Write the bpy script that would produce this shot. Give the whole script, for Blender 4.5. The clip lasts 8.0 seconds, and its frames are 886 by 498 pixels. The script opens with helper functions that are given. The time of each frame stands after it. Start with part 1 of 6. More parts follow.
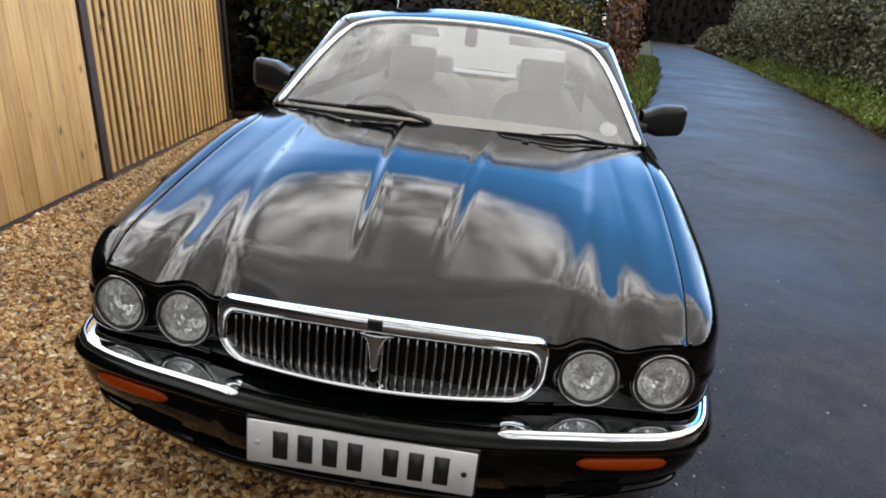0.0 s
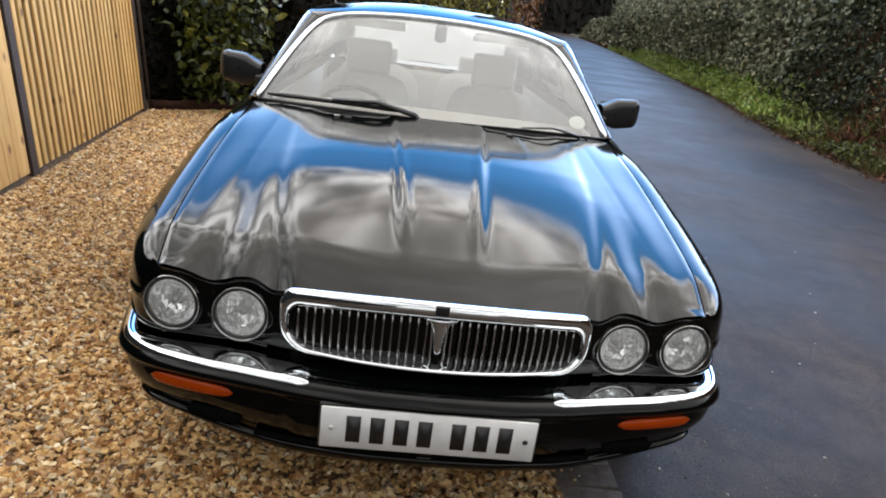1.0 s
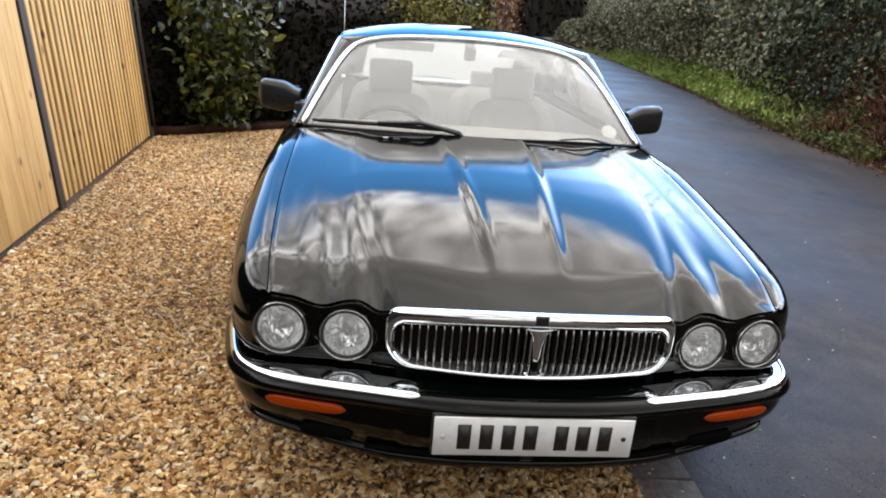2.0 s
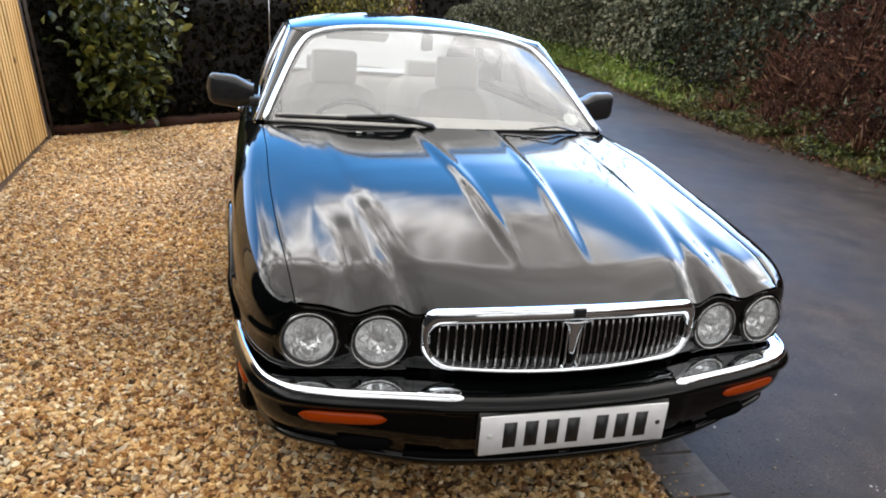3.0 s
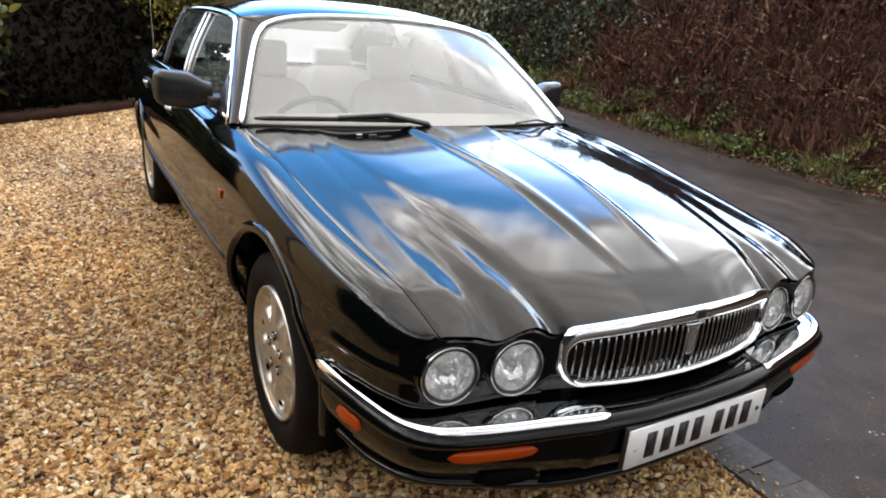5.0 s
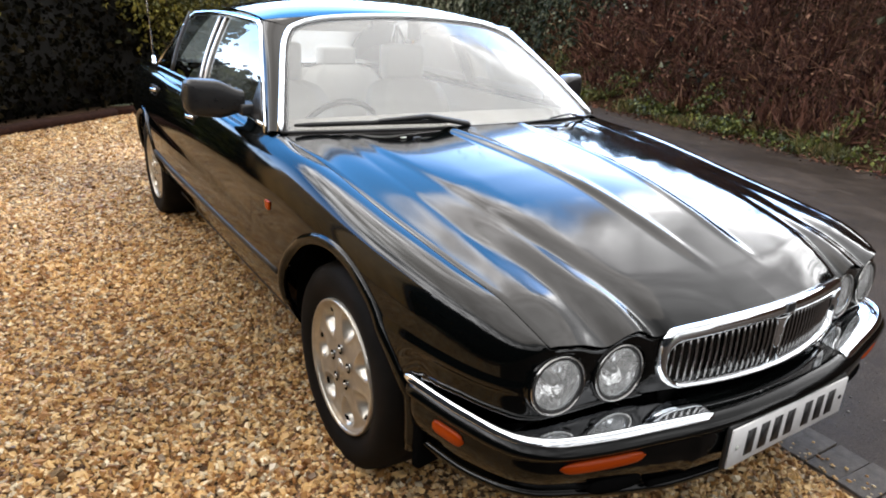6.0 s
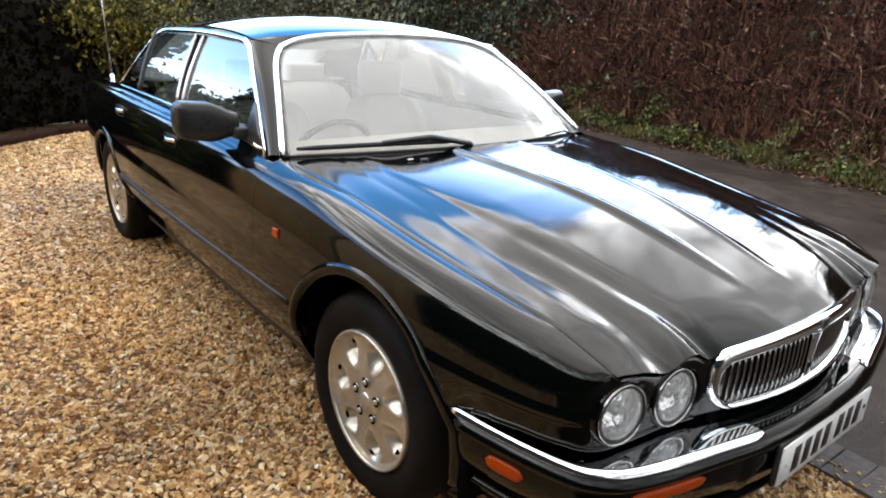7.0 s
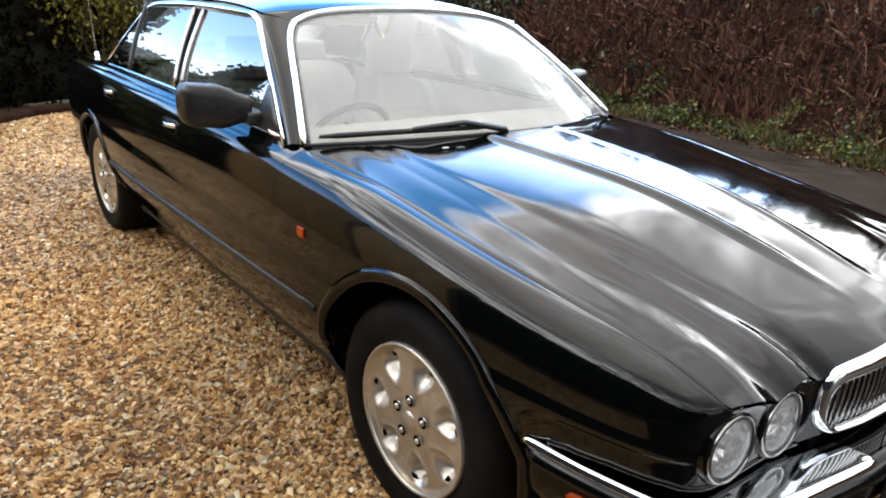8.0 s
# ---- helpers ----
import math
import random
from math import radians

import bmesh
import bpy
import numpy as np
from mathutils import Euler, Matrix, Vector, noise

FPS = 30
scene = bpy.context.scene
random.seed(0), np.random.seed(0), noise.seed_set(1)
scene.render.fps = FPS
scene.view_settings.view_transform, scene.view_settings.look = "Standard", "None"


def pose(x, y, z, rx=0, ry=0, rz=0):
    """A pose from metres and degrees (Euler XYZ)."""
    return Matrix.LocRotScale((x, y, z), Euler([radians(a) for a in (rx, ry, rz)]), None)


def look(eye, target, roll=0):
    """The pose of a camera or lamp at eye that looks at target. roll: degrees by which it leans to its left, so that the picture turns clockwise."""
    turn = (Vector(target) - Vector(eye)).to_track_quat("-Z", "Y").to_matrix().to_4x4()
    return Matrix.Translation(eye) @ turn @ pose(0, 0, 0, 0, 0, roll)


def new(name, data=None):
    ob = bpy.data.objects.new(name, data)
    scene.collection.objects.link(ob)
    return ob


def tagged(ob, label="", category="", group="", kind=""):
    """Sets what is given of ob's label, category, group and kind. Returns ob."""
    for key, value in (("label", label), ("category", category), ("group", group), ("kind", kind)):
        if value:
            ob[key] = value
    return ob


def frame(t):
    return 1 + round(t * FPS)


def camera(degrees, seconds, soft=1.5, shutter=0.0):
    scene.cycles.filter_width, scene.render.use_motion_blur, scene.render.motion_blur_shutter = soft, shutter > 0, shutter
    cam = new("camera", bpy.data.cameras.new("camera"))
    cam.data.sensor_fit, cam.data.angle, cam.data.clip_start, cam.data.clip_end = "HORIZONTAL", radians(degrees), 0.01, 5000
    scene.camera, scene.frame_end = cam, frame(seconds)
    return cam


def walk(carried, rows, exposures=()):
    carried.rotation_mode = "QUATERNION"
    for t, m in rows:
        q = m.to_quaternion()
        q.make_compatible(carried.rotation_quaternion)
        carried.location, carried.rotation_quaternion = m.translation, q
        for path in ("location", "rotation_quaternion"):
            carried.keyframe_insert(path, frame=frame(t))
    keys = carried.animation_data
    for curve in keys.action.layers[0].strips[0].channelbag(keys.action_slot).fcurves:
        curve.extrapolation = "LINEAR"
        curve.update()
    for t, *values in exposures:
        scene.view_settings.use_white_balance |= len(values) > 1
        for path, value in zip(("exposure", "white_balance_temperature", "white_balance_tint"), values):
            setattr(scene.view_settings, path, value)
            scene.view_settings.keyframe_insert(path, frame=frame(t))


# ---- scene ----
cam = camera(67.7, 8.0, 1.9)
PATH = [
    (0, (0.234, -1.225, 1.346), (0.082, 0.653, 0.675), 6.1),
    (0.5, (0.061, -1.264, 1.346), (0.026, 0.618, 0.671), 7.7),
    (1, (-0.139, -1.351, 1.351), (0.021, 0.526, 0.679), 7.5),
    (1.5, (-0.317, -1.435, 1.374), (-0.122, 0.438, 0.701), 5.6),
    (1.7, (-0.363, -1.432, 1.38), (-0.169, 0.451, 0.734), 4.9),
    (2.8, (-0.668, -1.358, 1.378), (-0.274, 0.489, 0.719), 4.8),
    (3, (-0.753, -1.324, 1.369), (-0.251, 0.496, 0.71), 4.4),
    (3.5, (-0.928, -1.247, 1.371), (-0.377, 0.571, 0.747), 4.3),
    (4, (-1.067, -1.116, 1.37), (-0.35, 0.651, 0.766), 5.1),
    (4.5, (-1.213, -1.007, 1.367), (-0.37, 0.682, 0.706), 3.6),
    (5, (-1.385, -0.917, 1.358), (-0.402, 0.69, 0.687), 5.1),
    (5.2, (-1.428, -0.878, 1.354), (-0.454, 0.743, 0.702), 4.1),
    (6.3, (-1.655, -0.667, 1.377), (-0.535, 0.835, 0.677), 1.9),
    (6.5, (-1.692, -0.625, 1.389), (-0.473, 0.836, 0.771), 1.7),
    (7, (-1.768, -0.529, 1.376), (-0.573, 0.937, 0.725), 3.1),
    (7.5, (-1.776, -0.391, 1.357), (-0.586, 1.067, 0.68), 2.3),
    (8, (-1.777, -0.237, 1.355), (-0.548, 1.172, 0.647), 3.3),
]
walk(cam, [(t, look(eye, target, roll)) for t, eye, target, roll in PATH], [(0.0, -0.62, 6850, 14), (0.8, -0.38, 6850, 14), (1.5, -0.14, 6850, 15), (3.0, -0.09, 6800, 15), (5.0, -0.01, 6750, 15), (8.0, 0.0, 6600, 14)])

# ---- world, sun, exposure ----
SUN_EL, SUN_AZ = 74.0, 25.0          # degrees up; degrees from +y towards +x
world = bpy.data.worlds.new("sky")
scene.world = world
world.use_nodes = True
wn, wl = world.node_tree.nodes, world.node_tree.links
wn.clear()
w_out, w_bg = wn.new("ShaderNodeOutputWorld"), wn.new("ShaderNodeBackground")
w_sky, w_co = wn.new("ShaderNodeTexSky"), wn.new("ShaderNodeTexCoord")
w_sky.sky_type, w_sky.sun_disc = "NISHITA", False
w_sky.sun_elevation, w_sky.sun_rotation = radians(SUN_EL), radians(SUN_AZ)
w_sky.dust_density, w_sky.ozone_density = 2.0, 2.0


def w_math(op, a, b):
    n = wn.new("ShaderNodeMath")
    n.operation = op
    for k, v in enumerate((a, b)):
        if isinstance(v, float):
            n.inputs[k].default_value = v
        else:
            wl.new(v, n.inputs[k])
    return n.outputs[0]


def w_noise(scale, detail, stretch, shift):
    mp, nn = wn.new("ShaderNodeMapping"), wn.new("ShaderNodeTexNoise")
    mp.inputs["Scale"].default_value, mp.inputs["Location"].default_value = stretch, shift
    nn.inputs["Scale"].default_value, nn.inputs["Detail"].default_value = scale, detail
    nn.inputs["Roughness"].default_value = 0.58
    wl.new(w_co.outputs["Generated"], mp.inputs["Vector"])
    wl.new(mp.outputs["Vector"], nn.inputs["Vector"])
    return nn.outputs["Fac"]


def w_ramp(source, stops):
    rr = wn.new("ShaderNodeValToRGB")
    while len(rr.color_ramp.elements) < len(stops):
        rr.color_ramp.elements.new(0.5)
    for e, (p, c) in zip(rr.color_ramp.elements, stops):
        e.position, e.color = p, (c, c, c, 1)
    wl.new(source, rr.inputs["Fac"])
    return rr.outputs["Color"]


def w_colour(blend, fac, a, b):
    n = wn.new("ShaderNodeMix")
    n.data_type, n.blend_type = "RGBA", blend
    for k, v in ((0, fac), (6, a), (7, b)):
        if isinstance(v, (float, tuple)):
            n.inputs[k].default_value = v
        else:
            wl.new(v, n.inputs[k])
    return n.outputs[2]


# clear blue sky low down, under a broken deck of grey cloud with a bright edge
w_sep = wn.new("ShaderNodeSeparateXYZ")
wl.new(w_co.outputs["Generated"], w_sep.inputs[0])
w_up = w_math("ADD", w_sep.outputs["Z"], w_math("MULTIPLY", w_math("SUBTRACT", w_noise(3.2, 8.0, (1, 1, 2.0), (0.3, 0.1, 0.2)), 0.5), 0.30))
w_x = w_math("MAXIMUM", w_sep.outputs["X"], 0.0)
w_low = w_math("SUBTRACT", w_math("MULTIPLY", w_math("MULTIPLY", w_x, w_x), 0.50), w_math("MULTIPLY", w_math("MULTIPLY", w_x, w_sep.outputs["Y"]), 0.62))
w_ahead = w_math("MULTIPLY", w_math("MINIMUM", w_sep.outputs["Y"], 0.0), -1.0)
w_left = w_math("MULTIPLY", w_math("MINIMUM", w_sep.outputs["X"], 0.0), -1.0)
w_base = w_math("ADD", w_math("ADD", w_math("ADD", w_up, w_low), w_math("MULTIPLY", w_left, 0.22)), w_math("MULTIPLY", w_ahead, 0.55))      # the deck's edge hangs lower towards +x
w_up = w_math("ADD", w_math("ADD", w_up, w_math("MULTIPLY", w_low, 0.4)), w_math("MULTIPLY", w_x, 0.22))
w_mask = w_ramp(w_base, [(0.55, 0.0), (0.62, 1.0)])
w_tone = w_ramp(w_up, [(0.55, 1.0), (0.62, 0.95), (0.71, 0.74), (0.82, 0.33), (0.92, 0.24), (1.0, 0.36)])
w_puff = w_ramp(w_noise(7.5, 7.0, (1, 1, 1.9), (1.7, 0.4, 0.9)), [(0.40, 0.22), (0.5, 0.72), (0.60, 1.3)])
w_puff = w_colour("MIX", w_ramp(w_up, [(0.72, 0.0), (0.88, 0.85)]), w_puff, (0.66, 0.66, 0.66, 1.0))    # even overcast higher up
w_front = w_ramp(w_math("ADD", w_math("MULTIPLY", w_sep.outputs["Y"], 0.5), 0.5), [(0.06, 0.15), (0.52, 1.0)])
w_cloud = w_colour("MULTIPLY", 1.0, w_colour("MULTIPLY", 1.0, w_tone, w_colour("MULTIPLY", 1.0, w_puff, w_math("MULTIPLY", w_front, w_math("ADD", 1.0, w_math("MULTIPLY", w_x, 0.95))))), (70.0, 73.0, 73.5, 1.0))
w_haze = w_ramp(w_math("SUBTRACT", w_sep.outputs["Z"], w_math("MULTIPLY", w_math("ADD", w_math("ADD", w_math("MULTIPLY", w_x, 1.2), w_math("MULTIPLY", w_left, 1.1)), w_math("MULTIPLY", w_ahead, 0.1)), 0.42)), [(0.0, 0.92), (0.12, 0.40), (0.31, 0.0)])
w_clear = w_colour("MULTIPLY", 1.0, w_sky.outputs["Color"], w_colour("MIX", w_haze, (1.25, 3.9, 5.9, 1.0), (14.0, 14.4, 14.4, 1.0)))
w_clear = w_colour("MULTIPLY", 1.0, w_clear, w_math("ADD", 1.0, w_math("MULTIPLY", w_x, 0.9)))   # paler and brighter towards +x
wl.new(w_colour("MIX", w_mask, w_clear, w_cloud), w_bg.inputs["Color"])
w_bg.inputs["Strength"].default_value = 0.122
wl.new(w_bg.outputs["Background"], w_out.inputs["Surface"])

sun = new("sun", bpy.data.lights.new("sun", "SUN"))
sun.data.energy, sun.data.angle, sun.data.color = 1.35, radians(72), (1.0, 0.935, 0.825)
sun_way = Vector((math.sin(radians(SUN_AZ)) * math.cos(radians(SUN_EL)), math.cos(radians(SUN_AZ)) * math.cos(radians(SUN_EL)), math.sin(radians(SUN_EL))))
sun.matrix_world = look(sun_way * 30, (0, 0, 0))


# ---- materials ----
def material(name, base=(0.5, 0.5, 0.5), rough=0.5, metal=0.0, coat=0.0):
    m = bpy.data.materials.new(name)
    m.use_nodes = True
    b = m.node_tree.nodes["Principled BSDF"]
    b.inputs["Base Color"].default_value = (*base, 1)
    b.inputs["Roughness"].default_value = rough
    b.inputs["Metallic"].default_value = metal
    b.inputs["Coat Weight"].default_value = coat
    b.inputs["Coat Roughness"].default_value = 0.03
    return m


def node(m, kind, **inputs):
    n = m.node_tree.nodes.new(kind)
    for key, value in inputs.items():
        n.inputs[key.replace("_", " ")].default_value = value
    return n


def link(m, a, b):
    m.node_tree.links.new(a, b)


def bsdf(m):
    return m.node_tree.nodes["Principled BSDF"]


def ramp(m, stops, source=None):
    r = m.node_tree.nodes.new("ShaderNodeValToRGB")
    el = r.color_ramp.elements
    while len(el) < len(stops):
        el.new(0.5)
    for e, (p, c) in zip(el, stops):
        e.position, e.color = p, (*c, 1)
    if source is not None:
        link(m, source, r.inputs["Fac"])
    return r


def noise_tex(m, scale, detail=4.0, rough=0.55, stretch=(1, 1, 1)):
    co, mp = node(m, "ShaderNodeTexCoord"), node(m, "ShaderNodeMapping", Scale=stretch)
    n = node(m, "ShaderNodeTexNoise", Scale=scale, Detail=detail, Roughness=rough)
    link(m, co.outputs["Object"], mp.inputs["Vector"])
    link(m, mp.outputs["Vector"], n.inputs["Vector"])
    return n


def bump(m, source, strength, distance=0.01):
    b = node(m, "ShaderNodeBump", Strength=strength, Distance=distance)
    link(m, source, b.inputs["Height"])
    link(m, b.outputs["Normal"], bsdf(m).inputs["Normal"])


def mixed(m, a, b, fac, blend="MIX"):
    x = m.node_tree.nodes.new("ShaderNodeMix")
    x.data_type, x.blend_type = "RGBA", blend
    for sock, value in ((x.inputs[6], a), (x.inputs[7], b), (x.inputs[0], fac)):
        if isinstance(value, bpy.types.NodeSocket):
            link(m, value, sock)
        else:
            sock.default_value = value if isinstance(value, float) else (*value, 1)
    return x.outputs[2]


def paint_material(name="dark green metallic paint", ior=1.38, rough=(0.06, 0.10)):
    m = material(name, (0.004, 0.008, 0.008), 0.45, 0.0, 1.0)
    b = bsdf(m)
    b.inputs["Coat IOR"].default_value = ior
    b.inputs["Specular IOR Level"].default_value = 0.0
    fl = noise_tex(m, 900.0, 1.0)
    r = ramp(m, [(0.3, (0.0005, 0.0007, 0.0007)), (0.8, (0.0014, 0.0021, 0.0020))], fl.outputs["Fac"])
    link(m, r.outputs["Color"], b.inputs["Base Color"])
    film = noise_tex(m, 5.0, 6.0)
    rr = ramp(m, [(0.35, (rough[0],) * 3), (0.75, (rough[1],) * 3)], film.outputs["Fac"])
    link(m, rr.outputs["Color"], b.inputs["Coat Roughness"])
    return m


PAINT = paint_material()
PLASTIC = paint_material("dark green painted bumper plastic", 1.32, (0.10, 0.16))
DECK = paint_material("glossy black bumper deck", 1.6, (0.02, 0.05))
BLACK = material("black plastic trim", (0.012, 0.012, 0.013), 0.45)
nz = noise_tex(BLACK, 300.0, 2.0)
bump(BLACK, nz.outputs["Fac"], 0.15, 0.001)
# Shade of gaps, wells and recesses put into one black colour.
SHADE_BLACK = material("black standing for cavity shade", (0.004, 0.004, 0.004), 0.9)
bsdf(SHADE_BLACK).inputs["Specular IOR Level"].default_value = 0.0
CHROME = material("polished chrome", (0.80, 0.83, 0.86), 0.06, 1.0)
nz = noise_tex(CHROME, 14.0, 5.0)
r = ramp(CHROME, [(0.4, (0.035,) * 3), (0.8, (0.13,) * 3)], nz.outputs["Fac"])
link(CHROME, r.outputs["Color"], bsdf(CHROME).inputs["Roughness"])
SATIN = material("dull silver metal", (0.42, 0.41, 0.40), 0.22, 1.0)
ALLOY = material("silver painted alloy", (0.60, 0.57, 0.52), 0.33, 0.75, 0.25)
nz = noise_tex(ALLOY, 22.0, 6.0)
r = ramp(ALLOY, [(0.35, (0.46, 0.43, 0.375)), (0.7, (0.60, 0.565, 0.505))], nz.outputs["Fac"])
link(ALLOY, r.outputs["Color"], bsdf(ALLOY).inputs["Base Color"])
TYRE = material("tyre rubber", (0.016, 0.015, 0.014), 0.75)
nz = noise_tex(TYRE, 9.0, 6.0)
r = ramp(TYRE, [(0.4, (0.003, 0.0026, 0.0025)), (0.8, (0.010, 0.008, 0.007))], nz.outputs["Fac"])
link(TYRE, r.outputs["Color"], bsdf(TYRE).inputs["Base Color"])
bsdf(TYRE).inputs["Specular IOR Level"].default_value = 0.15
AMBER = material("amber plastic lens", (0.33, 0.040, 0.0012), 0.25, 0.0, 0.06)
bsdf(AMBER).inputs["Specular IOR Level"].default_value = 0.2
nz = noise_tex(AMBER, 160.0, 1.0, 0.5, (1, 0.1, 0.1))
bump(AMBER, nz.outputs["Fac"], 0.4, 0.002)
PLATE = material("white reflective plate", (0.78, 0.79, 0.80), 0.35)
nz = noise_tex(PLATE, 16.0, 6.0)
r = ramp(PLATE, [(0.3, (0.60, 0.60, 0.60)), (0.65, (0.74, 0.745, 0.75))], nz.outputs["Fac"])
link(PLATE, r.outputs["Color"], bsdf(PLATE).inputs["Base Color"])
LEATHER = material("cream leather", (0.70, 0.68, 0.64), 0.5)
nz = noise_tex(LEATHER, 40.0, 6.0)
r = ramp(LEATHER, [(0.3, (0.60, 0.59, 0.56)), (0.7, (0.74, 0.73, 0.70))], nz.outputs["Fac"])
link(LEATHER, r.outputs["Color"], bsdf(LEATHER).inputs["Base Color"])
bump(LEATHER, nz.outputs["Fac"], 0.3, 0.004)
DASH = material("grey beige dashboard", (0.46, 0.44, 0.40), 0.6)
nz = noise_tex(DASH, 200.0, 3.0)
bump(DASH, nz.outputs["Fac"], 0.3, 0.001)
SHELL = material("dark grey satin plastic", (0.011, 0.011, 0.012), 0.32)
nz = noise_tex(SHELL, 60.0, 4.0)
r = ramp(SHELL, [(0.3, (0.25,) * 3), (0.7, (0.42,) * 3)], nz.outputs["Fac"])
link(SHELL, r.outputs["Color"], bsdf(SHELL).inputs["Roughness"])
STICKER = material("pale paper sticker", (0.50, 0.52, 0.49), 0.6)


def glass_material(name, tint, ior=1.5, haze=0.0):
    m = bpy.data.materials.new(name)
    m.use_nodes = True
    t = m.node_tree
    t.nodes.clear()
    out, tr = t.nodes.new("ShaderNodeOutputMaterial"), t.nodes.new("ShaderNodeBsdfTransparent")
    gl, fr, mx = t.nodes.new("ShaderNodeBsdfGlossy"), t.nodes.new("ShaderNodeFresnel"), t.nodes.new("ShaderNodeMixShader")
    tr.inputs["Color"].default_value = (*tint, 1)
    gl.inputs["Roughness"].default_value = 0.0
    fr.inputs["IOR"].default_value = ior
    t.links.new(fr.outputs["Fac"], mx.inputs["Fac"])
    t.links.new(tr.outputs["BSDF"], mx.inputs[1])
    t.links.new(gl.outputs["BSDF"], mx.inputs[2])
    last = mx
    if haze:
        df, mh = t.nodes.new("ShaderNodeBsdfDiffuse"), t.nodes.new("ShaderNodeMixShader")
        df.inputs["Color"].default_value = (0.88, 0.90, 0.90, 1)
        mh.inputs["Fac"].default_value = haze
        t.links.new(mx.outputs["Shader"], mh.inputs[1])
        t.links.new(df.outputs["BSDF"], mh.inputs[2])
        last = mh
    t.links.new(last.outputs["Shader"], out.inputs["Surface"])
    return m


# White mixed into the windscreen stands for sky glare besides dust.
SCREEN = glass_material("windscreen glass with dust and glare", (0.95, 0.97, 0.96), 1.52, 0.175)
REARGLASS = glass_material("clear rear glass", (0.40, 0.43, 0.43), 1.5)
SIDEGLASS = glass_material("tinted side glass", (0.30, 0.34, 0.33), 2.8)
# White mixed into the lens passes for the sky brightness it reflects.
LENS = glass_material("lamp glass with whitened glare", (0.97, 0.98, 0.98), 1.5, 0.16)


def wood_material():
    m = material("new softwood boards", (0.55, 0.36, 0.17), 0.6)
    info = node(m, "ShaderNodeObjectInfo")
    co = node(m, "ShaderNodeTexCoord")
    add = m.node_tree.nodes.new("ShaderNodeVectorMath")
    mul = node(m, "ShaderNodeVectorMath")
    mul.operation = "SCALE"
    mul.inputs[0].default_value = (7.0, 3.0, 11.0)
    link(m, info.outputs["Random"], mul.inputs["Scale"])
    link(m, co.outputs["Object"], add.inputs[0])
    link(m, mul.outputs["Vector"], add.inputs[1])
    mp = node(m, "ShaderNodeMapping", Scale=(14.0, 14.0, 1.0))
    link(m, add.outputs["Vector"], mp.inputs["Vector"])
    grain = node(m, "ShaderNodeTexNoise", Scale=2.2, Detail=7.0, Roughness=0.6, Distortion=0.6)
    link(m, mp.outputs["Vector"], grain.inputs["Vector"])
    g = ramp(m, [(0.25, (0.42, 0.22, 0.068)), (0.5, (0.57, 0.35, 0.125)), (0.8, (0.68, 0.47, 0.20))], grain.outputs["Fac"])
    mk = node(m, "ShaderNodeMapping", Scale=(7.0, 7.0, 4.2))
    link(m, add.outputs["Vector"], mk.inputs["Vector"])
    vor = node(m, "ShaderNodeTexVoronoi", Scale=1.0)
    link(m, mk.outputs["Vector"], vor.inputs["Vector"])
    knot = ramp(m, [(0.06, (1, 1, 1)), (0.17, (0, 0, 0))], vor.outputs["Distance"])
    c = mixed(m, g.outputs["Color"], (0.17, 0.075, 0.025), knot.outputs["Color"])
    tone = ramp(m, [(0.0, (0.82, 0.80, 0.74)), (1.0, (1.08, 1.04, 1.0))], info.outputs["Random"])
    c = mixed(m, c, tone.outputs["Color"], 1.0, "MULTIPLY")
    link(m, c, bsdf(m).inputs["Base Color"])
    bump(m, grain.outputs["Fac"], 0.3, 0.004)
    return m


WOOD = wood_material()
DARKWOOD = material("dark stained timber", (0.035, 0.022, 0.015), 0.7)
nz = noise_tex(DARKWOOD, 6.0, 8.0, 0.6, (8, 8, 1))
r = ramp(DARKWOOD, [(0.3, (0.018, 0.011, 0.008)), (0.7, (0.06, 0.036, 0.024))], nz.outputs["Fac"])
link(DARKWOOD, r.outputs["Color"], bsdf(DARKWOOD).inputs["Base Color"])
bump(DARKWOOD, nz.outputs["Fac"], 0.5, 0.005)
LOGWOOD = material("weathered edging timber", (0.09, 0.045, 0.028), 0.8)
nz = noise_tex(LOGWOOD, 5.0, 8.0, 0.6, (2, 9, 9))
r = ramp(LOGWOOD, [(0.3, (0.012, 0.005, 0.0035)), (0.7, (0.040, 0.017, 0.011))], nz.outputs["Fac"])
link(LOGWOOD, r.outputs["Color"], bsdf(LOGWOOD).inputs["Base Color"])
bsdf(LOGWOOD).inputs["Specular IOR Level"].default_value = 0.1
bump(LOGWOOD, nz.outputs["Fac"], 0.6, 0.008)


def island_material(name, stops, rough, patch=1.5, sheen=0.0, gloss=0.5):
    """Pieces of one mesh, each with its own shade, and larger patches over them."""
    m = material(name, (0.3, 0.3, 0.3), rough)
    geo = node(m, "ShaderNodeNewGeometry")
    r = ramp(m, stops, geo.outputs["Random Per Island"])
    nz = noise_tex(m, patch, 3.0)
    p = ramp(m, [(0.35, (0.72, 0.72, 0.72)), (0.65, (1.1, 1.1, 1.1))], nz.outputs["Fac"])
    c = mixed(m, r.outputs["Color"], p.outputs["Color"], 1.0, "MULTIPLY")
    link(m, c, bsdf(m).inputs["Base Color"])
    bsdf(m).inputs["Specular IOR Level"].default_value = gloss
    return m


